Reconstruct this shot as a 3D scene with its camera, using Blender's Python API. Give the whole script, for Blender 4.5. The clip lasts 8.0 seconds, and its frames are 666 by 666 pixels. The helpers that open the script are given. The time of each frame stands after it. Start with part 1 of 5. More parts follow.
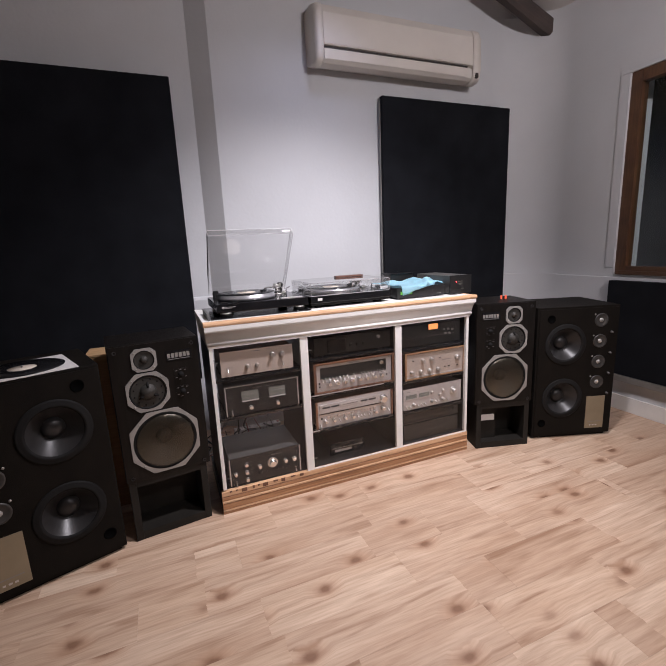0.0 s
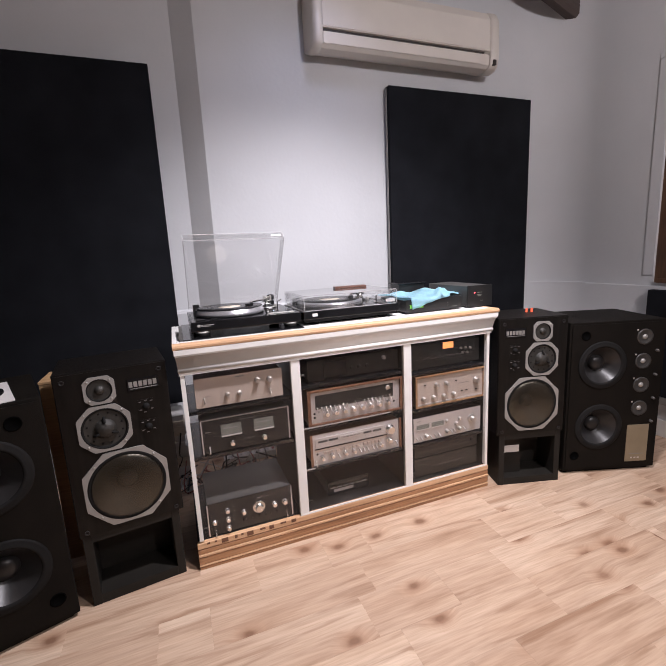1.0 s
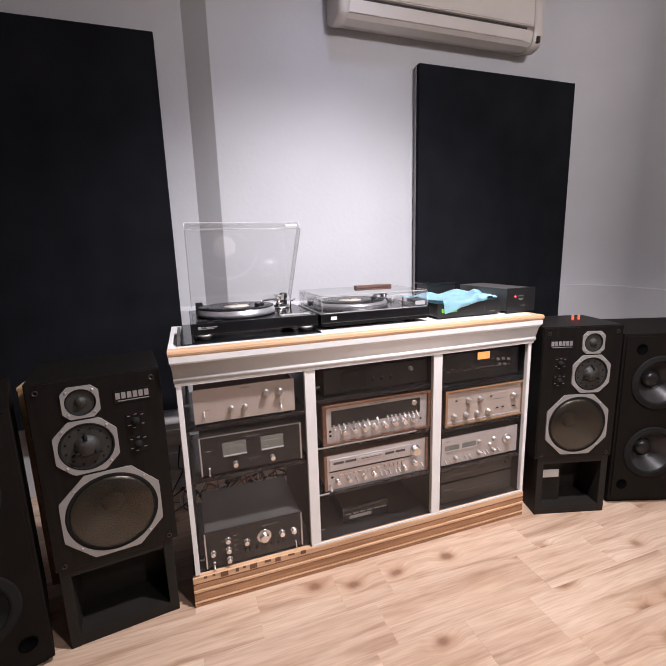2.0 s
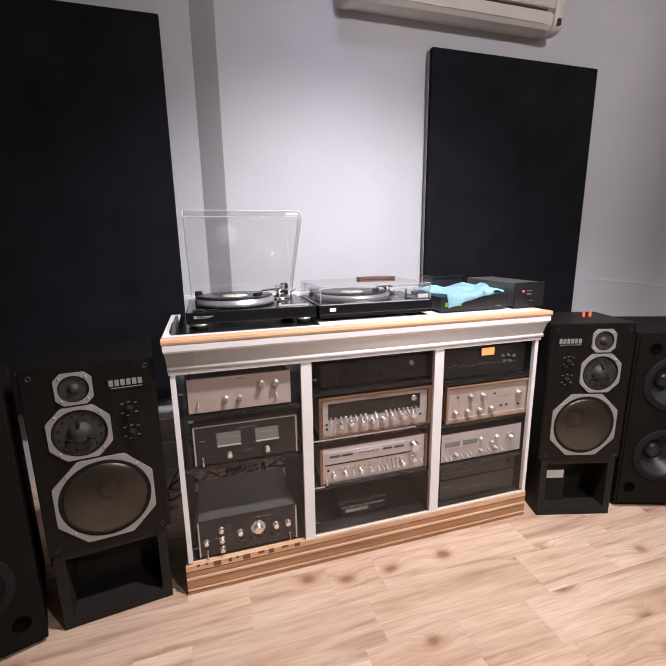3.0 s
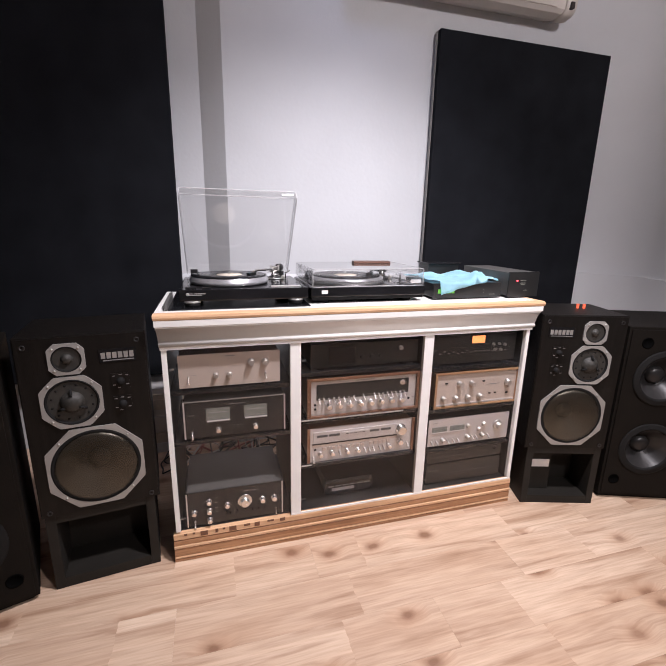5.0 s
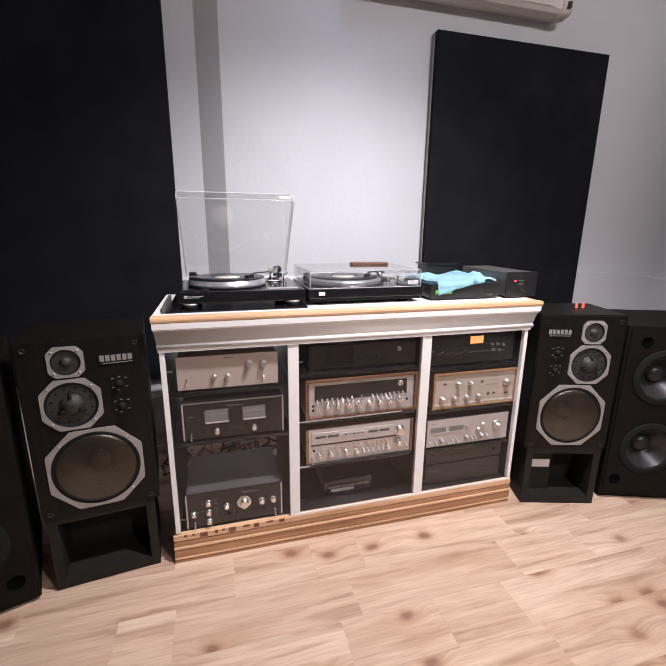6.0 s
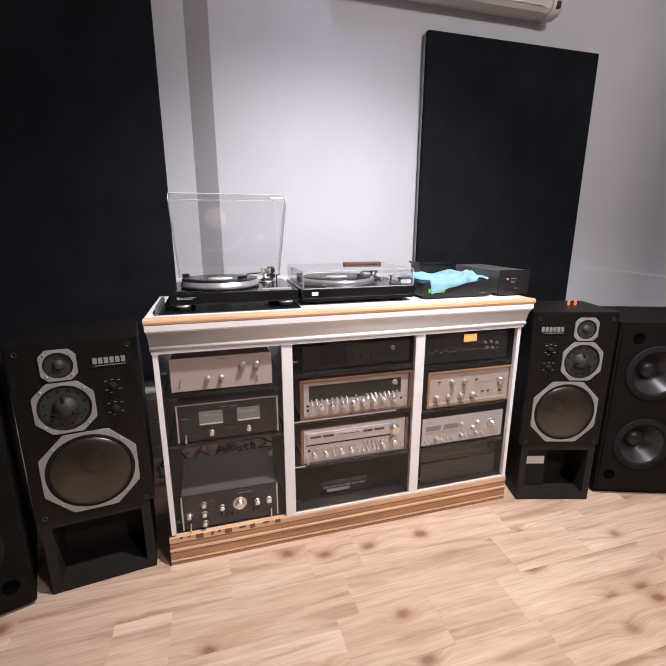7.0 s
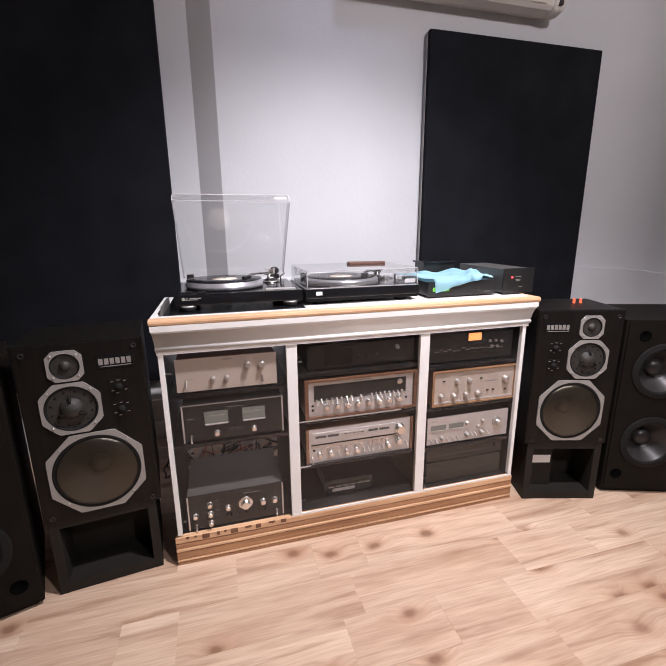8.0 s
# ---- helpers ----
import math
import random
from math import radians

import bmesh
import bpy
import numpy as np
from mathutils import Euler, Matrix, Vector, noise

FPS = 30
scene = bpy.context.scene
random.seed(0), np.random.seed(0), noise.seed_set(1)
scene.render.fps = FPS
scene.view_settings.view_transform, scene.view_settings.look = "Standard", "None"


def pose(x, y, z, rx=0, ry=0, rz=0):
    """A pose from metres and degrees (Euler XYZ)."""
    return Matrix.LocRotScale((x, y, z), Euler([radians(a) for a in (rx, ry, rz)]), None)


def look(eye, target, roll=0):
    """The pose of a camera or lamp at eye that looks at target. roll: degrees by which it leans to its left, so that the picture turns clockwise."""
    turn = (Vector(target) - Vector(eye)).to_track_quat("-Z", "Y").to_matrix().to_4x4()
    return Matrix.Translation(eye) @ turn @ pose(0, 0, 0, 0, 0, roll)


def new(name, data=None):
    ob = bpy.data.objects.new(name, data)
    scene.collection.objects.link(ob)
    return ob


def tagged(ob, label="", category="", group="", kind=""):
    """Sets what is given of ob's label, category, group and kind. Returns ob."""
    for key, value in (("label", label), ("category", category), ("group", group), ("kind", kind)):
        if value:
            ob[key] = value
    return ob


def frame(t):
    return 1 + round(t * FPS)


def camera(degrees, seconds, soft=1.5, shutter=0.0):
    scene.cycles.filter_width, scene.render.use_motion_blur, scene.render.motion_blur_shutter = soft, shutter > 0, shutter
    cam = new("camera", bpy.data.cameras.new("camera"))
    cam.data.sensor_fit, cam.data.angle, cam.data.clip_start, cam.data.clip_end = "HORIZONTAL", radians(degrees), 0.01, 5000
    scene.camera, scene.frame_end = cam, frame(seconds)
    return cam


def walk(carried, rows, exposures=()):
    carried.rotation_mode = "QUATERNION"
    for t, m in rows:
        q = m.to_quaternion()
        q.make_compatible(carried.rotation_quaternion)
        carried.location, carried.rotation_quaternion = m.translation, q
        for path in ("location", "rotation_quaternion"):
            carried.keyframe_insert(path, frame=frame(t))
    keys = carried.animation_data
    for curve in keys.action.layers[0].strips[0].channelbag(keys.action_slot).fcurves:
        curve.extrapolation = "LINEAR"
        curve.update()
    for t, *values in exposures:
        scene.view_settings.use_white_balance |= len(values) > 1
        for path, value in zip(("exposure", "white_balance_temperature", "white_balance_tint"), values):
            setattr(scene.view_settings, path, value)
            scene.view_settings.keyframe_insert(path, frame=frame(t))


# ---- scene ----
cam = camera(77.3, 8.0, soft=1.25)
PATH = [
    (0, (-0.004, 0.117, 1.315), (0.727, 1.934, 0.91), -2.6),
    (0.5, (0.037, 0.235, 1.319), (0.747, 2.065, 0.936), -2.9),
    (1, (0.179, 0.405, 1.31), (0.868, 2.246, 0.939), -2.9),
    (1.5, (0.223, 0.567, 1.299), (0.893, 2.414, 0.926), -2.4),
    (2.8, (0.276, 0.684, 1.308), (0.856, 2.552, 0.893), -0.9),
    (3, (0.299, 0.666, 1.299), (0.869, 2.535, 0.873), -0.8),
    (3.5, (0.325, 0.643, 1.301), (0.886, 2.502, 0.824), 0.1),
    (4, (0.331, 0.629, 1.305), (0.887, 2.488, 0.82), 0.9),
    (4.5, (0.338, 0.631, 1.29), (0.885, 2.49, 0.796), 1.3),
    (6, (0.371, 0.615, 1.294), (0.893, 2.483, 0.805), 0.6),
    (6.5, (0.379, 0.611, 1.288), (0.911, 2.477, 0.804), 0.3),
    (7, (0.383, 0.607, 1.291), (0.919, 2.472, 0.806), 0.0),
    (7.5, (0.377, 0.608, 1.29), (0.908, 2.475, 0.805), -0.2),
    (8, (0.379, 0.607, 1.288), (0.899, 2.477, 0.805), -0.5),
]
walk(cam, [(t, look(eye, target, roll)) for t, eye, target, roll in PATH],
     exposures=[(t, e, 5950, 19) for t, e in ((0, -0.04), (0.5, 0.08), (1.0, 0.16), (1.5, 0.22), (3.0, 0.23), (8.0, 0.26))])

# ---------------------------------------------------------------- light
world = bpy.data.worlds.new("night")
scene.world = world
world.use_nodes = True
world.node_tree.nodes["Background"].inputs[0].default_value = (0.010, 0.011, 0.014, 1)
world.node_tree.nodes["Background"].inputs[1].default_value = 1.0


def lamp(name, kind, m, energy, color, **settings):
    data = bpy.data.lights.new(name, kind)
    data.energy, data.color = energy, color
    if kind == "AREA":
        data.shape, data.size = "DISK", settings["size"]
    if kind == "SPOT":
        data.spot_size, data.spot_blend, data.shadow_soft_size = radians(settings["cone"]), settings["blend"], settings["size"]
    ob = new(name, data)
    ob.matrix_world = m
    return ob


SPOT = (1.12, 2.46, 3.06)
MAIN = (1.28, 1.32, 3.05)
REAR_FILL = (1.7, -0.5, 2.90)
lamp("spotlight_beam", "SPOT", look((SPOT[0], SPOT[1], SPOT[2] - 0.08), (1.02, 2.85, 1.2)), 9, (0.70, 0.76, 1.0), cone=130, blend=1.0, size=0.09)
lamp("ceiling_lamp_main", "SPOT", look((MAIN[0], MAIN[1], MAIN[2] - 0.08), (1.04, 2.28, 0.45)), 352, (1.0, 0.94, 0.88), cone=100, blend=1.0, size=0.085)
# The rear lamp is an added, unseen fill that lifts the walls.
lamp("ceiling_lamp_rear", "AREA", look((REAR_FILL[0], REAR_FILL[1], REAR_FILL[2] - 0.07), (3.15, 2.3, 1.1)), 62, (1.0, 0.91, 0.82), size=0.30)

# ---------------------------------------------------------------- materials


def mat(name, color, rough=0.5, metal=0.0, vary=0.12, scale=9.0, bump=0.03, bump_scale=160.0, stretch=(1, 1, 1), spec=0.5, coat=0.0):
    """A surface with cloudy variation of tone and gloss, and a fine relief."""
    m = bpy.data.materials.new(name)
    m.use_nodes = True
    nt = m.node_tree
    p = nt.nodes["Principled BSDF"]
    p.inputs["Metallic"].default_value = metal
    p.inputs["Specular IOR Level"].default_value = spec
    p.inputs["Coat Weight"].default_value = coat
    tc = nt.nodes.new("ShaderNodeTexCoord")
    mp = nt.nodes.new("ShaderNodeMapping")
    mp.inputs["Scale"].default_value = stretch
    nt.links.new(tc.outputs["Object"], mp.inputs["Vector"])
    n1 = nt.nodes.new("ShaderNodeTexNoise")
    n1.inputs["Scale"].default_value, n1.inputs["Detail"].default_value = scale, 5
    n2 = nt.nodes.new("ShaderNodeTexNoise")
    n2.inputs["Scale"].default_value, n2.inputs["Detail"].default_value = bump_scale, 3
    nt.links.new(mp.outputs[0], n1.inputs["Vector"])
    nt.links.new(mp.outputs[0], n2.inputs["Vector"])
    ramp = nt.nodes.new("ShaderNodeValToRGB")
    ramp.color_ramp.elements[0].position, ramp.color_ramp.elements[1].position = 0.3, 0.72
    ramp.color_ramp.elements[0].color = (*[c * (1 - vary) for c in color], 1)
    ramp.color_ramp.elements[1].color = (*[min(1, c * (1 + vary)) for c in color], 1)
    nt.links.new(n1.outputs["Fac"], ramp.inputs["Fac"])
    nt.links.new(ramp.outputs["Color"], p.inputs["Base Color"])
    mr = nt.nodes.new("ShaderNodeMapRange")
    mr.inputs["To Min"].default_value, mr.inputs["To Max"].default_value = max(0.02, rough - 0.07), min(1, rough + 0.09)
    nt.links.new(n2.outputs["Fac"], mr.inputs["Value"])
    nt.links.new(mr.outputs[0], p.inputs["Roughness"])
    if bump:
        b = nt.nodes.new("ShaderNodeBump")
        b.inputs["Strength"].default_value, b.inputs["Distance"].default_value = bump, 0.01
        nt.links.new(n2.outputs["Fac"], b.inputs["Height"])
        nt.links.new(b.outputs[0], p.inputs["Normal"])
    return m


def wood(name, light, dark, rough=0.45, grain=(1, 14, 14), rings=5.0, per_piece=True):
    """Wood along x: long grain and cloudy tone; each piece is cut from another place."""
    m = bpy.data.materials.new(name)
    m.use_nodes = True
    nt = m.node_tree
    L = nt.links.new
    p = nt.nodes["Principled BSDF"]
    tc = nt.nodes.new("ShaderNodeTexCoord")
    info = nt.nodes.new("ShaderNodeObjectInfo")
    off = nt.nodes.new("ShaderNodeVectorMath")
    off.operation = "ADD"
    comb = nt.nodes.new("ShaderNodeCombineXYZ")
    if per_piece:
        for k, f in enumerate((37.0, 61.0, 13.0)):
            mu = nt.nodes.new("ShaderNodeMath")
            mu.operation = "MULTIPLY"
            mu.inputs[1].default_value = f
            L(info.outputs["Random"], mu.inputs[0])
            L(mu.outputs[0], comb.inputs[k])
    L(tc.outputs["Object"], off.inputs[0])
    L(comb.outputs[0], off.inputs[1])
    mp = nt.nodes.new("ShaderNodeMapping")
    mp.inputs["Scale"].default_value = grain
    L(off.outputs[0], mp.inputs["Vector"])
    n1 = nt.nodes.new("ShaderNodeTexNoise")
    n1.inputs["Scale"].default_value, n1.inputs["Detail"].default_value, n1.inputs["Distortion"].default_value = rings, 9, 0.7
    L(mp.outputs[0], n1.inputs["Vector"])
    mp2 = nt.nodes.new("ShaderNodeMapping")
    mp2.inputs["Scale"].default_value = (1.3, 5, 5)
    L(off.outputs[0], mp2.inputs["Vector"])
    n2 = nt.nodes.new("ShaderNodeTexNoise")
    n2.inputs["Scale"].default_value, n2.inputs["Detail"].default_value = 1.6, 3
    L(mp2.outputs[0], n2.inputs["Vector"])
    mixf = nt.nodes.new("ShaderNodeMath")
    mixf.operation = "MULTIPLY_ADD"
    mixf.inputs[1].default_value = 0.55
    L(n1.outputs["Fac"], mixf.inputs[0])
    half = nt.nodes.new("ShaderNodeMath")
    half.operation = "MULTIPLY"
    half.inputs[1].default_value = 0.45
    L(n2.outputs["Fac"], half.inputs[0])
    L(half.outputs[0], mixf.inputs[2])
    ramp = nt.nodes.new("ShaderNodeValToRGB")
    ramp.color_ramp.elements[0].position, ramp.color_ramp.elements[1].position = 0.32, 0.64
    ramp.color_ramp.elements[0].color, ramp.color_ramp.elements[1].color = (*dark, 1), (*light, 1)
    L(mixf.outputs[0], ramp.inputs["Fac"])
    last = ramp.outputs["Color"]
    if per_piece:
        hsv = nt.nodes.new("ShaderNodeHueSaturation")
        mr0 = nt.nodes.new("ShaderNodeMapRange")
        mr0.inputs["To Min"].default_value, mr0.inputs["To Max"].default_value = 0.84, 1.10
        L(info.outputs["Random"], mr0.inputs["Value"])
        L(mr0.outputs[0], hsv.inputs["Value"])
        mrh = nt.nodes.new("ShaderNodeMapRange")
        mrh.inputs["To Min"].default_value, mrh.inputs["To Max"].default_value = 0.497, 0.506
        L(n2.outputs["Fac"], mrh.inputs["Value"])
        mrh.inputs["From Min"].default_value, mrh.inputs["From Max"].default_value = 0.3, 0.7
        L(mrh.outputs[0], hsv.inputs["Hue"])
        L(last, hsv.inputs["Color"])
        last = hsv.outputs["Color"]
    mp4 = nt.nodes.new("ShaderNodeMapping")
    mp4.inputs["Scale"].default_value = tuple(6.0 if g < 3 else 150.0 for g in grain)
    L(off.outputs[0], mp4.inputs["Vector"])
    n4 = nt.nodes.new("ShaderNodeTexNoise")
    n4.inputs["Scale"].default_value, n4.inputs["Detail"].default_value = 1.0, 4
    L(mp4.outputs[0], n4.inputs["Vector"])
    mr4 = nt.nodes.new("ShaderNodeMapRange")
    mr4.inputs["From Min"].default_value, mr4.inputs["From Max"].default_value = 0.3, 0.7
    mr4.inputs["To Min"].default_value, mr4.inputs["To Max"].default_value = (0.86, 1.08)
    L(n4.outputs["Fac"], mr4.inputs["Value"])
    hs4 = nt.nodes.new("ShaderNodeHueSaturation")
    L(mr4.outputs[0], hs4.inputs["Value"])
    L(last, hs4.inputs["Color"])
    last = hs4.outputs["Color"]
    L(last, p.inputs["Base Color"])
    mr = nt.nodes.new("ShaderNodeMapRange")
    mr.inputs["To Min"].default_value, mr.inputs["To Max"].default_value = rough - 0.08, rough + 0.12
    L(n1.outputs["Fac"], mr.inputs["Value"])
    L(mr.outputs[0], p.inputs["Roughness"])
    b = nt.nodes.new("ShaderNodeBump")
    b.inputs["Strength"].default_value, b.inputs["Distance"].default_value = 0.06, 0.004
    L(n1.outputs["Fac"], b.inputs["Height"])
    L(b.outputs[0], p.inputs["Normal"])
    return m


def laminate(name):
    """Printed oak along x: two rows of staves a plank, long grain that bends round reddish knots."""
    m = bpy.data.materials.new(name)
    m.use_nodes = True
    nt = m.node_tree
    L = nt.links.new
    p = nt.nodes["Principled BSDF"]

    def node(kind, **values):
        n = nt.nodes.new("ShaderNode" + kind)
        for k, v in values.items():
            n.inputs[k].default_value = v
        return n

    def vector(op, a, b, c=None):
        n = nt.nodes.new("ShaderNodeVectorMath")
        n.operation = op
        for k, v in enumerate((a, b, c)):
            if isinstance(v, tuple):
                n.inputs[k].default_value = v
            elif v is not None:
                L(v, n.inputs[k])
        return n.outputs[0]

    def ramp(fac, *stops):
        n = nt.nodes.new("ShaderNodeValToRGB")
        e = n.color_ramp.elements
        e[0].position, e[1].position = stops[0][0], stops[-1][0]
        e[0].color, e[1].color = (*stops[0][1], 1), (*stops[-1][1], 1)
        for pos, col in stops[1:-1]:
            e.new(pos).color = (*col, 1)
        L(fac, n.inputs["Fac"])
        return n.outputs["Color"]

    def blend(kind, fac, a, b):
        n = nt.nodes.new("ShaderNodeMix")
        n.data_type, n.blend_type = "RGBA", kind
        for k, v in (("Factor", fac), ("A", a), ("B", b)):
            if isinstance(v, (float, tuple)):
                n.inputs[k].default_value = v
            else:
                L(v, n.inputs[k])
        return n.outputs["Result"]

    def noise_of(vec, scale, detail, twist=0.0):
        n = node("TexNoise", Scale=scale, Detail=detail, Distortion=twist)
        L(vec, n.inputs["Vector"])
        return n.outputs

    tc = node("TexCoord").outputs["Object"]
    rnd = node("ObjectInfo").outputs["Random"]
    shift = vector("MULTIPLY", rnd, (37.0, 0.0, 13.0))
    at = vector("ADD", tc, shift)
    # staves, with slightly feathered ends
    wob = noise_of(vector("MULTIPLY", at, (3.0, 30.0, 1.0)), 1.0, 3)
    st = node("TexBrick", **{"Scale": 1.0, "Mortar Size": 0.0, "Brick Width": 0.70, "Row Height": 0.188, "Color1": (0, 0, 0, 1), "Color2": (1, 1, 1, 1)})
    st.offset, st.squash, st.squash_frequency = 0.41, 1.0, 2
    L(vector("MULTIPLY_ADD", wob["Color"], (0.018, 0.0, 0.0), at), st.inputs["Vector"])
    stave = st.outputs["Color"]
    cut = vector("MULTIPLY_ADD", stave, (17.0, 9.0, 5.0), at)
    # knots
    kv = vector("MULTIPLY_ADD", noise_of(cut, 17.0, 4)["Color"], (0.09, 0.13, 0.0), vector("MULTIPLY", cut, (3.0, 4.6, 0.0)))
    vo = node("TexVoronoi", Scale=1.0)
    vo.voronoi_dimensions = "2D"
    L(kv, vo.inputs["Vector"])
    dist = vo.outputs["Distance"]
    some = ramp(vo.outputs["Color"], (0.24, (0, 0, 0)), (0.55, (1, 1, 1)))
    core = blend("MULTIPLY", 1.0, ramp(dist, (0.040, (1, 1, 1)), (0.070, (0.65, 0.65, 0.65)), (0.11, (0.22, 0.22, 0.22)), (0.17, (0, 0, 0))), some)
    halo = blend("MULTIPLY", 1.0, ramp(dist, (0.04, (1, 1, 1)), (0.26, (0, 0, 0))), some)
    bent = vector("MULTIPLY_ADD", halo, (0.02, 0.028, 0.0), cut)
    # grain at three scales
    g1 = noise_of(vector("MULTIPLY", bent, (1.1, 15.0, 1.0)), 1.6, 7, 0.9)["Fac"]
    g2 = noise_of(vector("MULTIPLY", bent, (9.0, 150.0, 1.0)), 1.0, 6)["Fac"]
    g3 = noise_of(vector("MULTIPLY", cut, (1.5, 5.0, 1.0)), 1.3, 3)["Fac"]
    col = ramp(g1, (0.30, (0.40, 0.268, 0.182)), (0.43, (0.545, 0.408, 0.302)), (0.58, (0.625, 0.480, 0.360)), (0.74, (0.665, 0.525, 0.400)))
    tone = ramp(stave, (0.0, (0.80, 0.73, 0.68)), (0.30, (0.88, 0.83, 0.79)), (0.55, (0.99, 0.97, 0.95)), (1.0, (1.07, 1.08, 1.07)))
    col = blend("MULTIPLY", 0.68, col, tone)
    col = blend("MULTIPLY", 0.75, col, ramp(g3, (0.32, (0.84, 0.76, 0.70)), (0.62, (1.04, 1.04, 1.04))))
    col = blend("MULTIPLY", 0.80, col, ramp(g2, (0.30, (0.84, 0.79, 0.75)), (0.62, (1.05, 1.05, 1.05))))
    col = blend("MIX", blend("MULTIPLY", 1.0, halo, (0.55, 0.55, 0.55, 1)), col, (0.45, 0.26, 0.155, 1))
    col = blend("MIX", blend("MULTIPLY", 1.0, core, (0.85, 0.85, 0.85, 1)), col, (0.19, 0.095, 0.055, 1))
    L(col, p.inputs["Base Color"])
    mr = node("MapRange", **{"To Min": 0.29, "To Max": 0.46})
    L(g1, mr.inputs["Value"])
    L(mr.outputs[0], p.inputs["Roughness"])
    b = node("Bump", Strength=0.05, Distance=0.004)
    L(g2, b.inputs["Height"])
    L(b.outputs[0], p.inputs["Normal"])
    return m


def clear(name, color=(1, 1, 1), rough=0.02, gloss=1.0):
    """Thin clear sheet: light passes straight through, and it mirrors more at a slant."""
    m = bpy.data.materials.new(name)
    m.use_nodes = True
    nt = m.node_tree
    nt.nodes.remove(nt.nodes["Principled BSDF"])
    tr = nt.nodes.new("ShaderNodeBsdfTransparent")
    tr.inputs[0].default_value = (*color, 1)
    gl = nt.nodes.new("ShaderNodeBsdfGlossy")
    gl.inputs["Roughness"].default_value = rough
    lw = nt.nodes.new("ShaderNodeLayerWeight")
    lw.inputs["Blend"].default_value = 0.5
    pw = nt.nodes.new("ShaderNodeMath")
    pw.operation = "POWER"
    pw.inputs[1].default_value = 5.0
    nt.links.new(lw.outputs["Facing"], pw.inputs[0])
    fr = nt.nodes.new("ShaderNodeMath")
    fr.operation = "MULTIPLY_ADD"
    fr.inputs[1].default_value, fr.inputs[2].default_value = 0.96, 0.04
    nt.links.new(pw.outputs[0], fr.inputs[0])
    mu = nt.nodes.new("ShaderNodeMath")
    mu.operation = "MULTIPLY"
    mu.inputs[1].default_value = gloss
    mx = nt.nodes.new("ShaderNodeMixShader")
    nt.links.new(fr.outputs[0], mu.inputs[0])
    nt.links.new(mu.outputs[0], mx.inputs[0])
    nt.links.new(tr.outputs[0], mx.inputs[1])
    nt.links.new(gl.outputs[0], mx.inputs[2])
    nt.links.new(mx.outputs[0], nt.nodes["Material Output"].inputs["Surface"])
    return m


def hazy(m, amount):
    """Mixes even white into a clear sheet: dust, edge glints or veiling glare."""
    nt = m.node_tree
    out = nt.nodes["Material Output"]
    was = out.inputs["Surface"].links[0].from_socket
    df = nt.nodes.new("ShaderNodeBsdfDiffuse")
    df.inputs[0].default_value = (0.85, 0.85, 0.85, 1)
    mx = nt.nodes.new("ShaderNodeMixShader")
    mx.inputs[0].default_value = amount
    nt.links.new(was, mx.inputs[1])
    nt.links.new(df.outputs[0], mx.inputs[2])
    nt.links.new(mx.outputs[0], out.inputs["Surface"])
    return m


def glow(name, color, strength):
    m = bpy.data.materials.new(name)
    m.use_nodes = True
    p = m.node_tree.nodes["Principled BSDF"]
    p.inputs["Base Color"].default_value = (*color, 1)
    p.inputs["Emission Color"].default_value = (*color, 1)
    p.inputs["Emission Strength"].default_value = strength
    return m


PLASTER = mat("white_plaster", (0.565, 0.575, 0.59), 0.75, vary=0.03, scale=2.5, bump=0.10, bump_scale=45)
CEILING = mat("ceiling_paint", (0.70, 0.68, 0.66), 0.8, vary=0.04, scale=3, bump=0.08, bump_scale=30)
WHITE = mat("white_paint", (0.78, 0.77, 0.74), 0.32, vary=0.04, scale=12, bump=0.03, bump_scale=70)
OAK = laminate("oak_laminate")
GAP = mat("floor_joint", (0.40, 0.275, 0.19), 0.8)
PINE = wood("raw_pine", (0.76, 0.50, 0.30), (0.50, 0.28, 0.14), 0.5, grain=(0.8, 40, 40), rings=2.5, per_piece=False)
# Darker pine for the cove, band and foot of the plinth.
PINE_DARK = wood("darker_pine", (0.48, 0.26, 0.13), (0.26, 0.12, 0.055), 0.45, grain=(0.8, 40, 40), rings=2.5, per_piece=False)
BEAM = wood("dark_beam_wood", (0.075, 0.055, 0.048), (0.035, 0.026, 0.024), 0.7, grain=(1.5, 16, 16))
WALNUT = wood("walnut_veneer", (0.21, 0.095, 0.052), (0.11, 0.048, 0.026), 0.4, grain=(1.5, 40, 40))
BRUSH_WOOD = wood("dark_brush_wood", (0.13, 0.055, 0.035), (0.07, 0.030, 0.020), 0.4, grain=(1.5, 40, 40))
TEAK = wood("light_teak", (0.40, 0.225, 0.115), (0.27, 0.14, 0.066), 0.4, grain=(1.5, 40, 40))
TAN = wood("tan_plywood", (0.52, 0.33, 0.17), (0.40, 0.24, 0.11), 0.6, grain=(1.5, 20, 20))
WINDOW_WOOD = wood("brown_window_wood", (0.13, 0.062, 0.030), (0.065, 0.030, 0.015), 0.45, grain=(18, 18, 1.5))
FABRIC = mat("black_felt", (0.0120, 0.0129, 0.0158), 0.95, vary=0.25, scale=5, bump=0.35, bump_scale=420, spec=0.08)
BLACK_ASH = mat("black_ash_veneer", (0.0060, 0.0048, 0.0040), 0.42, vary=0.4, scale=7, bump=0.10, bump_scale=60, stretch=(9, 9, 1), spec=0.25)
BLACK_TEX = mat("black_textured_vinyl", (0.0062, 0.0048, 0.0036), 0.62, vary=0.3, scale=8, bump=0.12, bump_scale=240, spec=0.14)
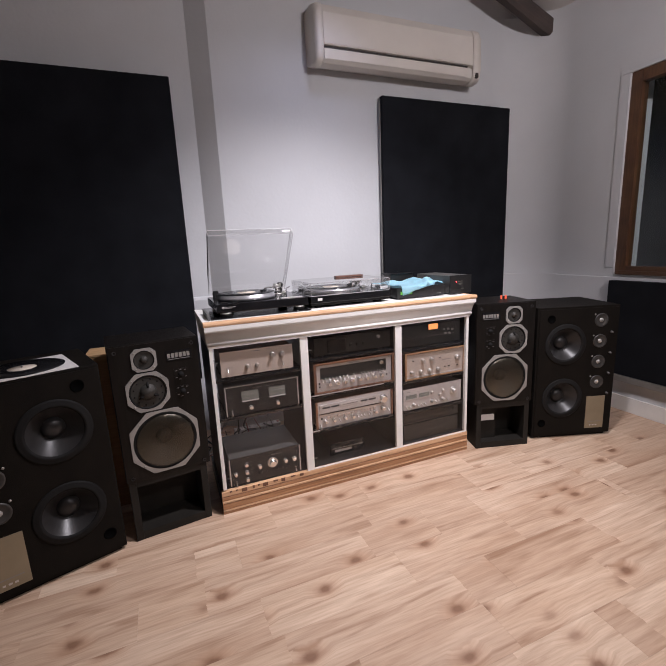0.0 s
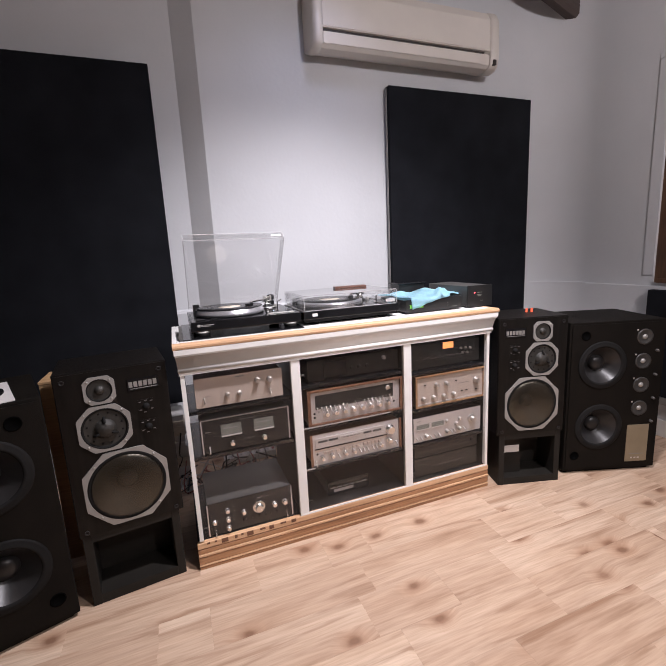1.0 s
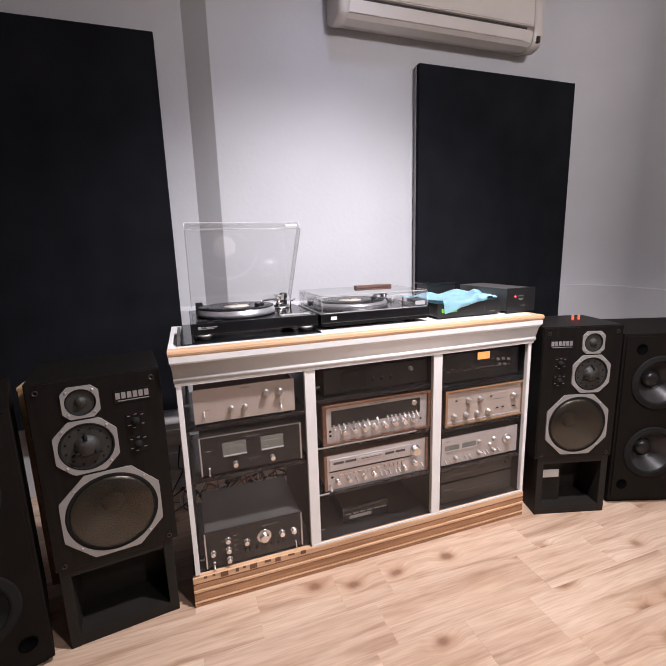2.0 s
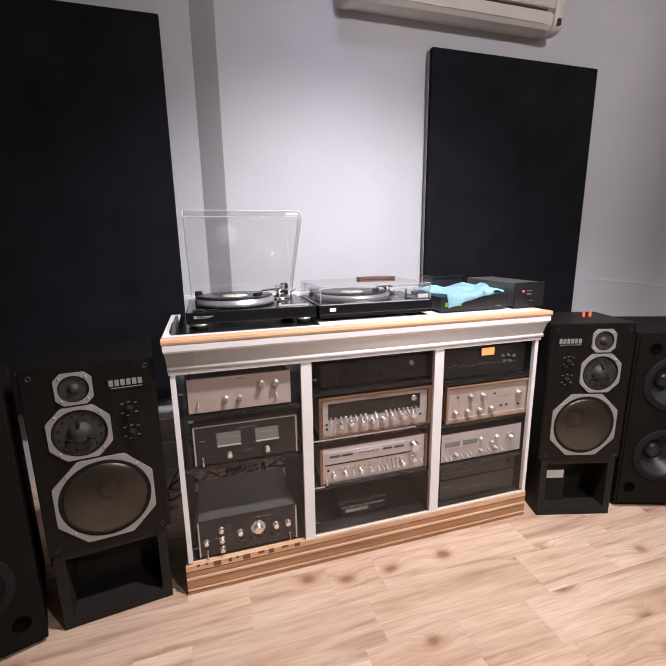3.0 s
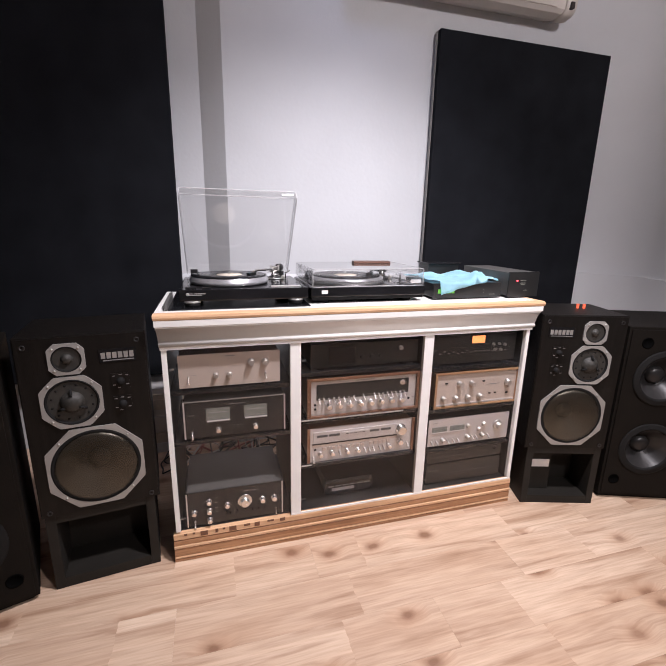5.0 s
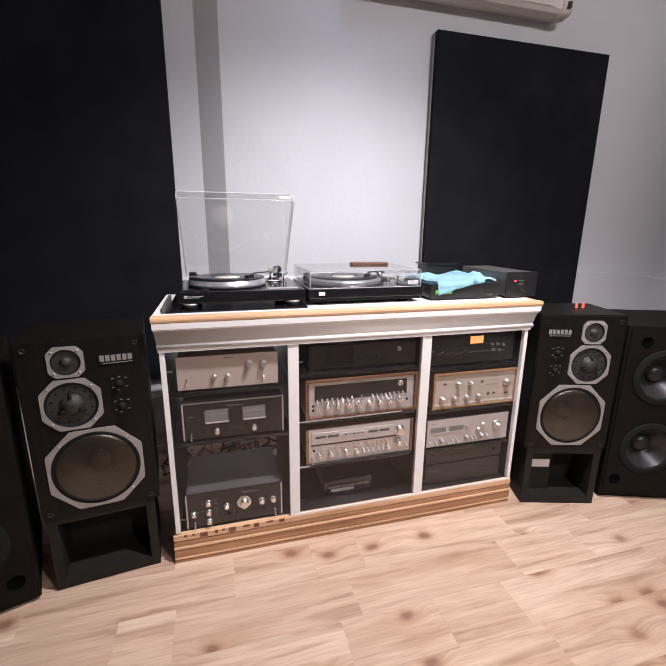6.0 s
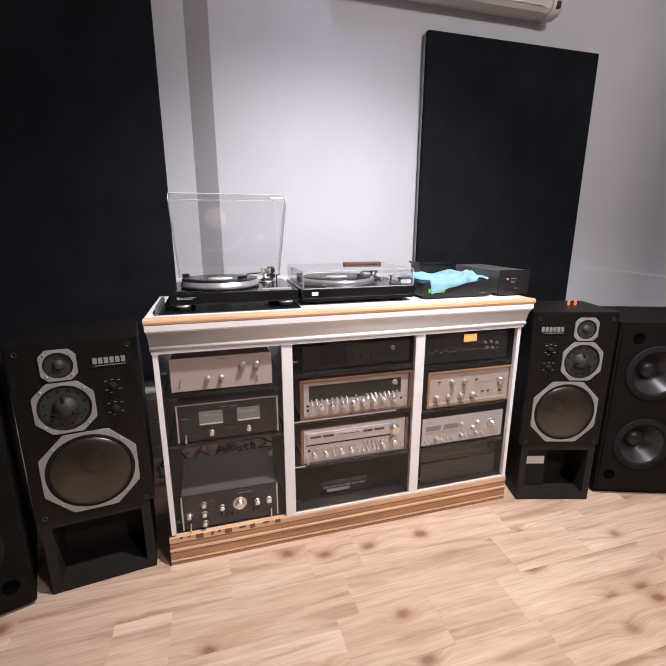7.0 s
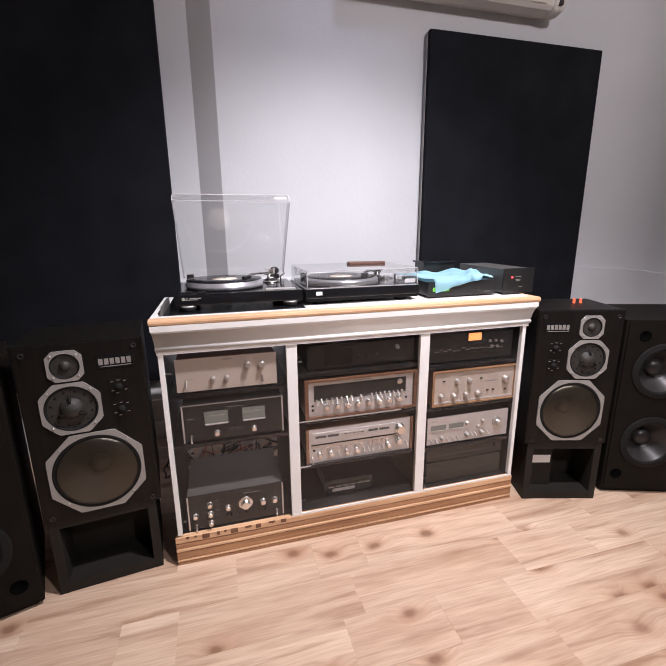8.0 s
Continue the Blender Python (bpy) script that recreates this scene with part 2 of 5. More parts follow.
BLACK_GLOSS = mat("black_gloss", (0.008, 0.008, 0.009), 0.12, vary=0.2, scale=6, bump=0.0)
BLACK_SATIN = mat("black_satin_metal", (0.012, 0.012, 0.012), 0.36, vary=0.2, scale=10, bump=0.02)
GREY_TOP = mat("dark_grey_enamel", (0.075, 0.072, 0.068), 0.45, vary=0.15, scale=12, bump=0.06, bump_scale=300)
RUBBER = mat("black_rubber", (0.0085, 0.0082, 0.008), 0.75, vary=0.2, bump=0.05, spec=0.2)
STAND_VINYL = mat("stand_vinyl", (0.015, 0.0132, 0.0108), 0.6, vary=0.25, scale=8, bump=0.12, bump_scale=240, spec=0.25)
SILVER = mat("brushed_aluminium", (0.58, 0.55, 0.54), 0.34, 0.55, vary=0.05, scale=20, bump=0.02, bump_scale=200, stretch=(1, 30, 30))
CHAMPAGNE = mat("champagne_aluminium", (0.54, 0.455, 0.395), 0.40, 0.40, vary=0.05, scale=14, bump=0.02, bump_scale=200, stretch=(1, 30, 30))
CHROME = mat("turned_chrome", (0.80, 0.785, 0.76), 0.24, 1.0, vary=0.04, bump=0.0)
KNOB_METAL = mat("turned_knob_metal", (0.58, 0.55, 0.52), 0.32, 0.85, vary=0.05, bump=0.0)
DULL_STEEL = mat("dull_steel", (0.42, 0.41, 0.39), 0.42, 0.7, vary=0.1, scale=25, bump=0.05, bump_scale=250)
RING = mat("cast_grey_ring", (0.33, 0.32, 0.30), 0.45, 0.35, vary=0.10, scale=16, bump=0.05, bump_scale=220)
GOLD = mat("pale_gold_plate", (0.29, 0.24, 0.16), 0.45, 0.4, vary=0.10, scale=9, bump=0.03)
METER = mat("unlit_meter_face", (0.17, 0.172, 0.15), 0.25, vary=0.05, scale=20, bump=0.0)
SMOKED = mat("smoked_panel", (0.014, 0.014, 0.013), 0.30, vary=0.1, bump=0.0)
AC_PLASTIC = mat("aged_white_plastic", (0.66, 0.62, 0.57), 0.38, vary=0.04, scale=4, bump=0.02)
AC_DARK = mat("grille_dark", (0.035, 0.028, 0.025), 0.6)
VINYL = mat("record_vinyl", (0.010, 0.010, 0.011), 0.20, vary=0.1, bump=0.05, bump_scale=500)
LABEL = mat("paper_label", (0.62, 0.55, 0.46), 0.7, vary=0.08, scale=60, bump=0.0)
PAPER = mat("white_card", (0.66, 0.64, 0.62), 0.6, vary=0.05, scale=20, bump=0.02)
# Acrylic with white mixed in, painting the glints of the cover edges.
ACRYLIC_GLINT = hazy(clear("whitened_acrylic_glint", (0.99, 0.99, 0.99), 0.03, 1.0), 0.34)
PLATTER = mat("cast_platter_metal", (0.50, 0.50, 0.52), 0.30, 0.7, vary=0.08, scale=30, bump=0.02)
CLOTH = mat("pale_blue_microfibre", (0.44, 0.74, 0.86), 0.9, vary=0.10, scale=20, bump=0.35, bump_scale=480)
ACRYLIC = hazy(clear("clear_acrylic", (0.99, 0.99, 0.99), 0.012, 1.7), 0.014)
# The trace of white in the door panes stands in for veiling glare.
DOOR_GLASS = hazy(clear("door_glass", (0.97, 0.97, 0.97), 0.02, 0.55), 0.0012)
GLASS = clear("window_glass", (0.9, 0.95, 0.95), 0.0, 0.5)
AMBER = glow("amber_display", (1.0, 0.36, 0.10), 1.0)
RED_LED = glow("red_led", (1.0, 0.05, 0.06), 4.0)
ORANGE_LED = glow("orange_led", (0.9, 0.14, 0.06), 0.35)
GREEN = mat("green_tag", (0.20, 0.62, 0.05), 0.5, vary=0.05)
LAMP_FACE = glow("lamp_diffuser", (1.0, 0.9, 0.78), 3.0)
CABLE_RED = mat("red_cable", (0.25, 0.05, 0.04), 0.5)
CABLE_WHITE = mat("white_cable", (0.55, 0.53, 0.50), 0.5)
CABLE_BLACK = mat("black_cable", (0.012, 0.012, 0.012), 0.45)
GREY_PRINT = mat("grey_print", (0.24, 0.23, 0.22), 0.5, vary=0.05)
NIGHT = mat("night_outside", (0.012, 0.010, 0.006), 0.9, bump=0.0, spec=0.0)

# ---------------------------------------------------------------- mesh helpers


def box(bm, x0, x1, y0, y1, z0, z1, bevel=0.0, seg=2):
    r = bmesh.ops.create_cube(bm, size=1)
    bmesh.ops.scale(bm, vec=(x1 - x0, y1 - y0, z1 - z0), verts=r["verts"])
    bmesh.ops.translate(bm, vec=((x0 + x1) / 2, (y0 + y1) / 2, (z0 + z1) / 2), verts=r["verts"])
    if bevel:
        edges = list({e for v in r["verts"] for e in v.link_edges})
        bmesh.ops.bevel(bm, geom=edges, offset=bevel, segments=seg, profile=0.7, affect="EDGES")
    return bm


def B(*a, **k):
    return box(bmesh.new(), *a, **k)


def lathe(profile, axis="z", at=(0, 0, 0), seg=40, bm=None):
    """Turns (radius, along) pairs round an axis. axis 'y': along runs towards the viewer's side, -y."""
    bm = bm or bmesh.new()
    rings = []
    for r, h in profile:
        ring = []
        for k in range(seg if r > 1e-6 else 1):
            a = 2 * math.pi * k / seg
            c, s = r * math.cos(a), r * math.sin(a)
            co = (c, s, h) if axis == "z" else ((c, -h, s) if axis == "y" else (h, c, s))
            ring.append(bm.verts.new((co[0] + at[0], co[1] + at[1], co[2] + at[2])))
        rings.append(ring)
    for a, b in zip(rings, rings[1:]):
        for k in range(max(len(a), len(b))):
            va, vb = a[k % len(a)], b[k % len(b)]
            vc, vd = b[(k + 1) % len(b)], a[(k + 1) % len(a)]
            face = list(dict.fromkeys((va, vb, vc, vd)))
            if len(face) > 2:
                bm.faces.new(face)
    bmesh.ops.recalc_face_normals(bm, faces=bm.faces)
    for f in bm.faces:
        f.smooth = True
    return bm


def plate(outline, y0, y1, bm=None, hole=None):
    """A flat plate in the x-z plane from y0 (front) to y1, with an optional hole of as many points as its outline."""
    bm = bm or bmesh.new()
    fr = [bm.verts.new((x, y0, z)) for x, z in outline]
    bk = [bm.verts.new((x, y1, z)) for x, z in outline]
    n = len(outline)
    for k in range(n):
        bm.faces.new((fr[k], fr[(k + 1) % n], bk[(k + 1) % n], bk[k]))
    if hole:
        hf = [bm.verts.new((x, y0, z)) for x, z in hole]
        hb = [bm.verts.new((x, y1, z)) for x, z in hole]
        for k in range(n):
            j = (k + 1) % n
            bm.faces.new((fr[k], fr[j], hf[j], hf[k]))
            bm.faces.new((bk[k], bk[j], hb[j], hb[k]))
            bm.faces.new((hf[k], hf[j], hb[j], hb[k]))
    else:
        bm.faces.new(fr)
        bm.faces.new(bk)
    bmesh.ops.recalc_face_normals(bm, faces=bm.faces)
    return bm


def ring_pts(r, n, cx=0, cz=0, power=None):
    """n points on a circle, or on a rounded square where power is given."""
    out = []
    for k in range(n):
        a = 2 * math.pi * (k + 0.5) / n
        c, s = math.cos(a), math.sin(a)
        f = 1 if not power else (abs(c) ** power + abs(s) ** power) ** (-1 / power)
        out.append((cx + r * f * c, cz + r * f * s))
    return out


def octagon(half, cut, n, cx, cz):
    """n points along a square of that half side with cut corners, at even angles."""
    out = []
    for k in range(n):
        a = 2 * math.pi * (k + 0.5) / n
        c, s = math.cos(a), math.sin(a)
        f = min(half / max(abs(c), abs(s)), (2 * half - cut) / (abs(c) + abs(s)))
        out.append((cx + f * c, cz + f * s))
    return out


def extrude(profile, x0, x1, bm=None):
    """A closed (y, z) profile run along x."""
    bm = bm or bmesh.new()
    a = [bm.verts.new((x0, y, z)) for y, z in profile]
    b = [bm.verts.new((x1, y, z)) for y, z in profile]
    n = len(profile)
    for k in range(n):
        bm.faces.new((a[k], a[(k + 1) % n], b[(k + 1) % n], b[k]))
    bm.faces.new(a)
    bm.faces.new(b)
    bmesh.ops.recalc_face_normals(bm, faces=bm.faces)
    return bm


def tube(points, r, seg=8, bm=None):
    """A round tube through the given points."""
    bm = bm or bmesh.new()
    pts = [Vector(p) for p in points]
    rings = []
    for k, p in enumerate(pts):
        d = (pts[min(k + 1, len(pts) - 1)] - pts[max(k - 1, 0)]).normalized()
        u = d.orthogonal().normalized() if not rings else (u - d * u.dot(d)).normalized()
        w = d.cross(u)
        rings.append([bm.verts.new(p + r * (math.cos(2 * math.pi * j / seg) * u + math.sin(2 * math.pi * j / seg) * w)) for j in range(seg)])
    for a, b in zip(rings, rings[1:]):
        for j in range(seg):
            bm.faces.new((a[j], a[(j + 1) % seg], b[(j + 1) % seg], b[j]))
    bm.faces.new(rings[0])
    bm.faces.new(rings[-1])
    bmesh.ops.recalc_face_normals(bm, faces=bm.faces)
    for f in bm.faces:
        f.smooth = True
    return bm


def smooth_path(points, n=10):
    """Points of a smooth curve through the given ones."""
    p = [Vector(q) for q in points]
    p = [2 * p[0] - p[1]] + p + [2 * p[-1] - p[-2]]
    out = []
    for a, b, c, d in zip(p, p[1:], p[2:], p[3:]):
        for k in range(n):
            t = k / n
            out.append(0.5 * (2 * b + (c - a) * t + (2 * a - 5 * b + 4 * c - d) * t * t + (3 * b - a - 3 * c + d) * t ** 3))
    return out + [p[-2]]


def mesh_of(name, bm, material):
    me = bpy.data.meshes.new(name)
    bm.to_mesh(me)
    bm.free()
    me.materials.append(material)
    return me


def part(name, bm, material, parent, label="", at=None):
    ob = new(name, bm if isinstance(bm, bpy.types.Mesh) else mesh_of(name, bm, material))
    ob.parent = parent
    if at:
        ob.location = at
    return tagged(ob, label)


def thing(name, m, label, category, group=""):
    ob = new(name)
    ob.empty_display_size = 0.05
    ob.matrix_basis = m
    return tagged(ob, label, category, group)


def single(name, bm, material, label, category, m=None, group=""):
    ob = new(name, mesh_of(name, bm, material))
    if m:
        ob.matrix_basis = m
    return tagged(ob, label, category, group)


def setting(name, bm, material, label=""):
    return tagged(new(name, mesh_of(name, bm, material)), label, kind="structure")


# ---------------------------------------------------------------- room
BACK, LEFT_BACK, CORNER = 3.14, 3.24, 0.447
SPLAY = 0.327
RIGHT, LEFT, REAR_Y = 3.15, -2.4, -2.6
EAVE, SLOPE, RIDGE = 3.06, 0.38, 0.5
TOP = EAVE + (RIGHT - RIDGE) * SLOPE


def gable(x0, x1, y0, y1):
    """A wall along x whose head follows the roof."""
    def z(x):
        return EAVE + (RIGHT - max(x, 2 * RIDGE - x)) * SLOPE + 0.12
    xs = sorted({x0, x1, *([RIDGE] if x0 < RIDGE < x1 else [])})
    return plate([(x, 0) for x in xs] + [(x, z(x)) for x in reversed(xs)], y0, y1)


setting("wall_north", gable(CORNER, RIGHT, BACK, BACK + 0.35), PLASTER, "white plastered gable wall")
setting("wall_north_recess", gable(LEFT, CORNER, LEFT_BACK, BACK + 0.35), PLASTER, "white plastered recessed wall")


def upright(outline, z0, z1):
    """A plan outline run straight up."""
    bm = bmesh.new()
    lo, hi = [[bm.verts.new((x, y, z)) for x, y in outline] for z in (z0, z1)]
    for k in range(len(lo)):
        j = (k + 1) % len(lo)
        bm.faces.new((lo[k], lo[j], hi[j], hi[k]))
    bm.faces.new(lo)
    bm.faces.new(hi)
    bmesh.ops.recalc_face_normals(bm, faces=bm.faces)
    return bm


setting("wall_return", upright([(CORNER - 0.0005, BACK + 0.0005), (CORNER - 0.0005, LEFT_BACK - 0.0005), (SPLAY, LEFT_BACK - 0.0005)], 0, TOP), PLASTER, "white plastered splayed wall return")
ARC = [(RIGHT - 0.42 + 0.42 * math.sin(radians(a)), BACK - 0.42 + 0.42 * math.cos(radians(a))) for a in range(1, 90, 2)]
setting("wall_corner", upright([(RIGHT - 0.001, BACK - 0.001)] + ARC, 0, EAVE + 0.02), PLASTER, "white plastered rounded room corner")
setting("wall_south", gable(LEFT, RIGHT, REAR_Y - 0.2, REAR_Y), PLASTER)
setting("wall_west", B(LEFT - 0.2, LEFT, REAR_Y, BACK + 0.35, 0, EAVE + 0.1), PLASTER)
WY0, WY1, WZ0, WZ1 = 0.55, 2.240, 1.02, 2.395
bm = bmesh.new()
box(bm, RIGHT, RIGHT + 0.25, REAR_Y, BACK + 0.35, 0, WZ0)
box(bm, RIGHT, RIGHT + 0.25, REAR_Y, BACK + 0.35, WZ1, EAVE + 0.12)
box(bm, RIGHT, RIGHT + 0.25, WY1, BACK + 0.35, WZ0, WZ1)
box(bm, RIGHT, RIGHT + 0.25, REAR_Y, WY0, WZ0, WZ1)
setting("wall_east", bm, PLASTER, "white plastered wall with a window")
# thick lower part of the walls, with a soft ledge
ledge = [(0, 0), (-0.022, 0), (-0.022, 0.985), (-0.015, 1.0), (0, 1.008)]
bm = extrude([(BACK + a, b) for a, b in ledge], CORNER + 0.002, RIGHT - 0.03)
setting("dado_north", bm, PLASTER, "white plastered lower wall ledge")
setting("dado_recess", extrude([(LEFT_BACK + a, b) for a, b in ledge], LEFT, SPLAY - 0.004), PLASTER)
setting("dado_east", B(RIGHT - 0.022, RIGHT, REAR_Y, BACK - 0.001, 0, 1.0, 0.006), PLASTER, "white plastered lower wall ledge")
DADO_ARC = [(RIGHT - 0.42 + 0.398 * math.sin(radians(a)), BACK - 0.42 + 0.398 * math.cos(radians(a))) for a in range(0, 91, 2)]
setting("dado_corner", upright([(RIGHT - 0.002, BACK - 0.002), (RIGHT - 0.42, BACK - 0.002)] + DADO_ARC + [(RIGHT - 0.002, BACK - 0.42)], 0.001, 1.003), PLASTER, "white plastered rounded lower wall ledge")
setting("baseboard", B(RIGHT - 0.036, RIGHT - 0.0225, REAR_Y, BACK - 0.03, 0, 0.115, 0.004), WHITE, "white painted baseboard")
setting("baseboard_north", B(CORNER + 0.004, RIGHT - 0.04, BACK - 0.036, BACK - 0.0225, 0, 0.115, 0.004), WHITE)
bm = bmesh.new()
for s in (1, -1):
    e = RIGHT + 0.25 if s > 0 else LEFT - 0.3
    v = [bm.verts.new(c) for c in ((RIDGE, REAR_Y - 0.2, TOP), (e, REAR_Y - 0.2, TOP - abs(e - RIDGE) * SLOPE), (e, BACK + 0.35, TOP - abs(e - RIDGE) * SLOPE), (RIDGE, BACK + 0.35, TOP))]
    bm.faces.new(v)
r = bmesh.ops.extrude_face_region(bm, geom=bm.faces[:])
bmesh.ops.translate(bm, vec=(0, 0, 0.1), verts=[v for v in r["geom"] if isinstance(v, bmesh.types.BMVert)])
bmesh.ops.recalc_face_normals(bm, faces=bm.faces)
setting("ceiling", bm, CEILING, "white painted sloping ceiling")

# rafters
ang = math.atan(SLOPE)


def rafter(y, w=0.10, h=0.13):
    n = 24
    length = (RIGHT - RIDGE) / math.cos(ang) - 0.0
    bm = bmesh.new()
    rings = []
    for k in range(n + 1):
        s = length * k / n
        jit = [0.006 * noise.noise((s * 3, y * 7, j * 5.1)) for j in range(8)]
        c = 0.022
        prof = [(-w / 2 + c, 0), (w / 2 - c, 0), (w / 2, c), (w / 2, h - c), (w / 2 - c, h), (-w / 2 + c, h), (-w / 2, h - c), (-w / 2, c)]
        rings.append([bm.verts.new((s, a + jit[j], b + jit[(j + 3) % 8])) for j, (a, b) in enumerate(prof)])
    for a, b in zip(rings, rings[1:]):
        for j in range(8):
            bm.faces.new((a[j], a[(j + 1) % 8], b[(j + 1) % 8], b[j]))
    bm.faces.new(rings[0])
    bm.faces.new(rings[-1])
    bmesh.ops.recalc_face_normals(bm, faces=bm.faces)
    ob = single("roof_beam", bm, BEAM, "dark rough-hewn wooden roof beam under the ceiling", "beam", group="roof beams")
    ob.matrix_basis = Matrix.Translation((RIGHT - 0.0, y, EAVE - 0.175)) @ Matrix.Rotation(math.pi, 4, "Z") @ Matrix.Rotation(-ang, 4, "Y")
    return ob


for y in (2.93, 1.55, 0.15):
    rafter(y)

# ---------------------------------------------------------------- window and panel of the east wall
win = tagged(new("window_1"), "brown wooden window, dark outside at night", kind="structure")
fx = RIGHT + 0.008
for nm, args in (("window_frame", (fx, fx + 0.07, WY1 - 0.075, WY1, WZ0, WZ1)), ("window_frame", (fx, fx + 0.07, WY0, WY0 + 0.075, WZ0, WZ1)),
                 ("window_frame", (fx, fx + 0.07, WY0 + 0.075, WY1 - 0.075, WZ1 - 0.075, WZ1)), ("window_frame", (fx, fx + 0.07, WY0 + 0.075, WY1 - 0.075, WZ0, WZ0 + 0.06)),
                 ("mullion", (fx + 0.01, fx + 0.06, 1.37, 1.43, WZ0 + 0.06, WZ1 - 0.075)),
                 ("window_sill", (RIGHT - 0.022, fx - 0.0005, WY0 + 0.01, WY1 - 0.03, WZ0 + 0.0005, WZ0 + 0.028))):
    part(nm, B(*args, bevel=0.004), WINDOW_WOOD, win)
for y0, y1 in ((WY0 + 0.075, 1.37), (1.43, WY1 - 0.075)):
    pane = part("pane", B(fx + 0.03, fx + 0.036, y0, y1, WZ0 + 0.06, WZ1 - 0.075), GLASS, win, "dark window pane at night")
    pane.visible_shadow = False
setting("backdrop", B(RIGHT + 1.6, RIGHT + 1.62, -2, 5, -0.5, 4), NIGHT, "dark night outside")
sur = tagged(new("window_surround"), "raised white plaster band round the window", kind="structure")
for args in ((RIGHT - 0.006, RIGHT + 0.001, WY1 + 0.001, WY1 + 0.070, WZ0 + 0.05, WZ1), (RIGHT - 0.006, RIGHT + 0.001, WY0 - 0.070, WY1 + 0.070, WZ1 + 0.001, WZ1 + 0.030)):
    part("band", B(*args, bevel=0.003), PLASTER, sur)
pan = thing("acoustic_panel", pose(RIGHT - 0.025, 2.222, 0.235), "wide black felt acoustic panel with grey lower rail under window", "acoustic panel")
part("felt", B(-0.05, -0.003, -1.9, 0, 0.05, 0.745, bevel=0.006), FABRIC, pan)
part("lower_rail", B(-0.055, -0.003, -1.9, 0.0, 0.0, 0.048, bevel=0.004), DULL_STEEL, pan, "grey lower rail")

# ---------------------------------------------------------------- black panels on the north wall


def panel(x0, x1, y, back, z0, z1, label):
    t = thing("acoustic_panel", pose((x0 + x1) / 2, y, z0), label, "acoustic panel", "black wall panels")
    h, w = z1 - z0, (x1 - x0) / 2
    bm = B(-w, w, 0, 0.05, 0, h, bevel=0.007, seg=3)
    part("felt", bm, FABRIC, t)
    for x in (-w + 0.12, w - 0.16):
        part("batten", B(x, x + 0.04, 0.051, back - y - 0.001, 0.15, h - 0.12), TAN, t)
    # A pale strip paints the highlight along the panel's lit left edge.
    part("edge_strip", B(-w - 0.003, -w - 0.0004, 0.03, 0.053, 0.004, h - 0.006), GREY_PRINT, t)
    return t


panel(1.655, 2.885, 3.065, BACK, 0.45, 2.392, "tall black felt acoustic panel on the wall behind the amplifiers")
panel(-1.04, 0.182, 3.07, LEFT_BACK, 0.45, 2.375, "tall black felt acoustic panel on the recessed wall")

# ---------------------------------------------------------------- air conditioner
ac = thing("air_conditioner", pose(1.105, BACK, 2.488), "aged white split air conditioner high on the wall", "air conditioner")
W_AC = 1.375
AC_SHAPE = [(0, 0.06), (0, 0.40), (-0.10, 0.40), (-0.165, 0.377), (-0.190, 0.33), (-0.196, 0.132), (-0.168, 0.127), (-0.168, 0.112), (-0.188, 0.110), (-0.180, 0.050), (-0.158, 0.034), (-0.10, 0.026)]
part("housing", extrude(AC_SHAPE, 0.0555, W_AC - 0.0955), AC_PLASTIC, ac)
CAP = [(0, 0.055), (0, 0.405), (-0.10, 0.405), (-0.170, 0.381), (-0.195, 0.33), (-0.201, 0.122), (-0.192, 0.060), (-0.180, 0.042), (-0.158, 0.028), (-0.10, 0.021)]
for far, near in ((0.0, 0.055), (W_AC, W_AC - 0.095)):
    bm = bmesh.new()
    rings = []
    for f, sc in ((1.0, 0.80), (0.94, 0.88), (0.82, 0.95), (0.60, 0.99), (0.0, 1.0)):
        x = near + (far - near) * f
        rings.append([bm.verts.new((x, y * sc, 0.20 + (z - 0.20) * (0.5 + 0.5 * sc))) for y, z in CAP])
    for a, b in zip(rings, rings[1:]):
        for k in range(len(CAP)):
            j = (k + 1) % len(CAP)
            bm.faces.new((a[k], a[j], b[j], b[k])).smooth = True
    bm.faces.new(rings[0])
    bm.faces.new(rings[-1])
    bmesh.ops.recalc_face_normals(bm, faces=bm.faces)
    part("end_cap", bm, AC_PLASTIC, ac)
part("outlet_slot", B(0.058, W_AC - 0.14, -0.187, -0.1685, 0.1135, 0.1265), AC_DARK, ac, "dark air outlet slot")
part("flap", extrude([(-0.1925, 0.107), (-0.196, 0.110), (-0.188, 0.052), (-0.184, 0.052)], 0.060, W_AC - 0.15), AC_PLASTIC, ac)
part("front_panel", extrude([(-0.2005, 0.138), (-0.1945, 0.322), (-0.191, 0.330), (-0.1905, 0.320), (-0.1965, 0.138)], 0.058, W_AC - 0.11), AC_PLASTIC, ac)
part("sensor", B(W_AC - 0.072, W_AC - 0.048, -0.204, -0.180, 0.050, 0.084, bevel=0.004), AC_DARK, ac, "small dark receiver window")

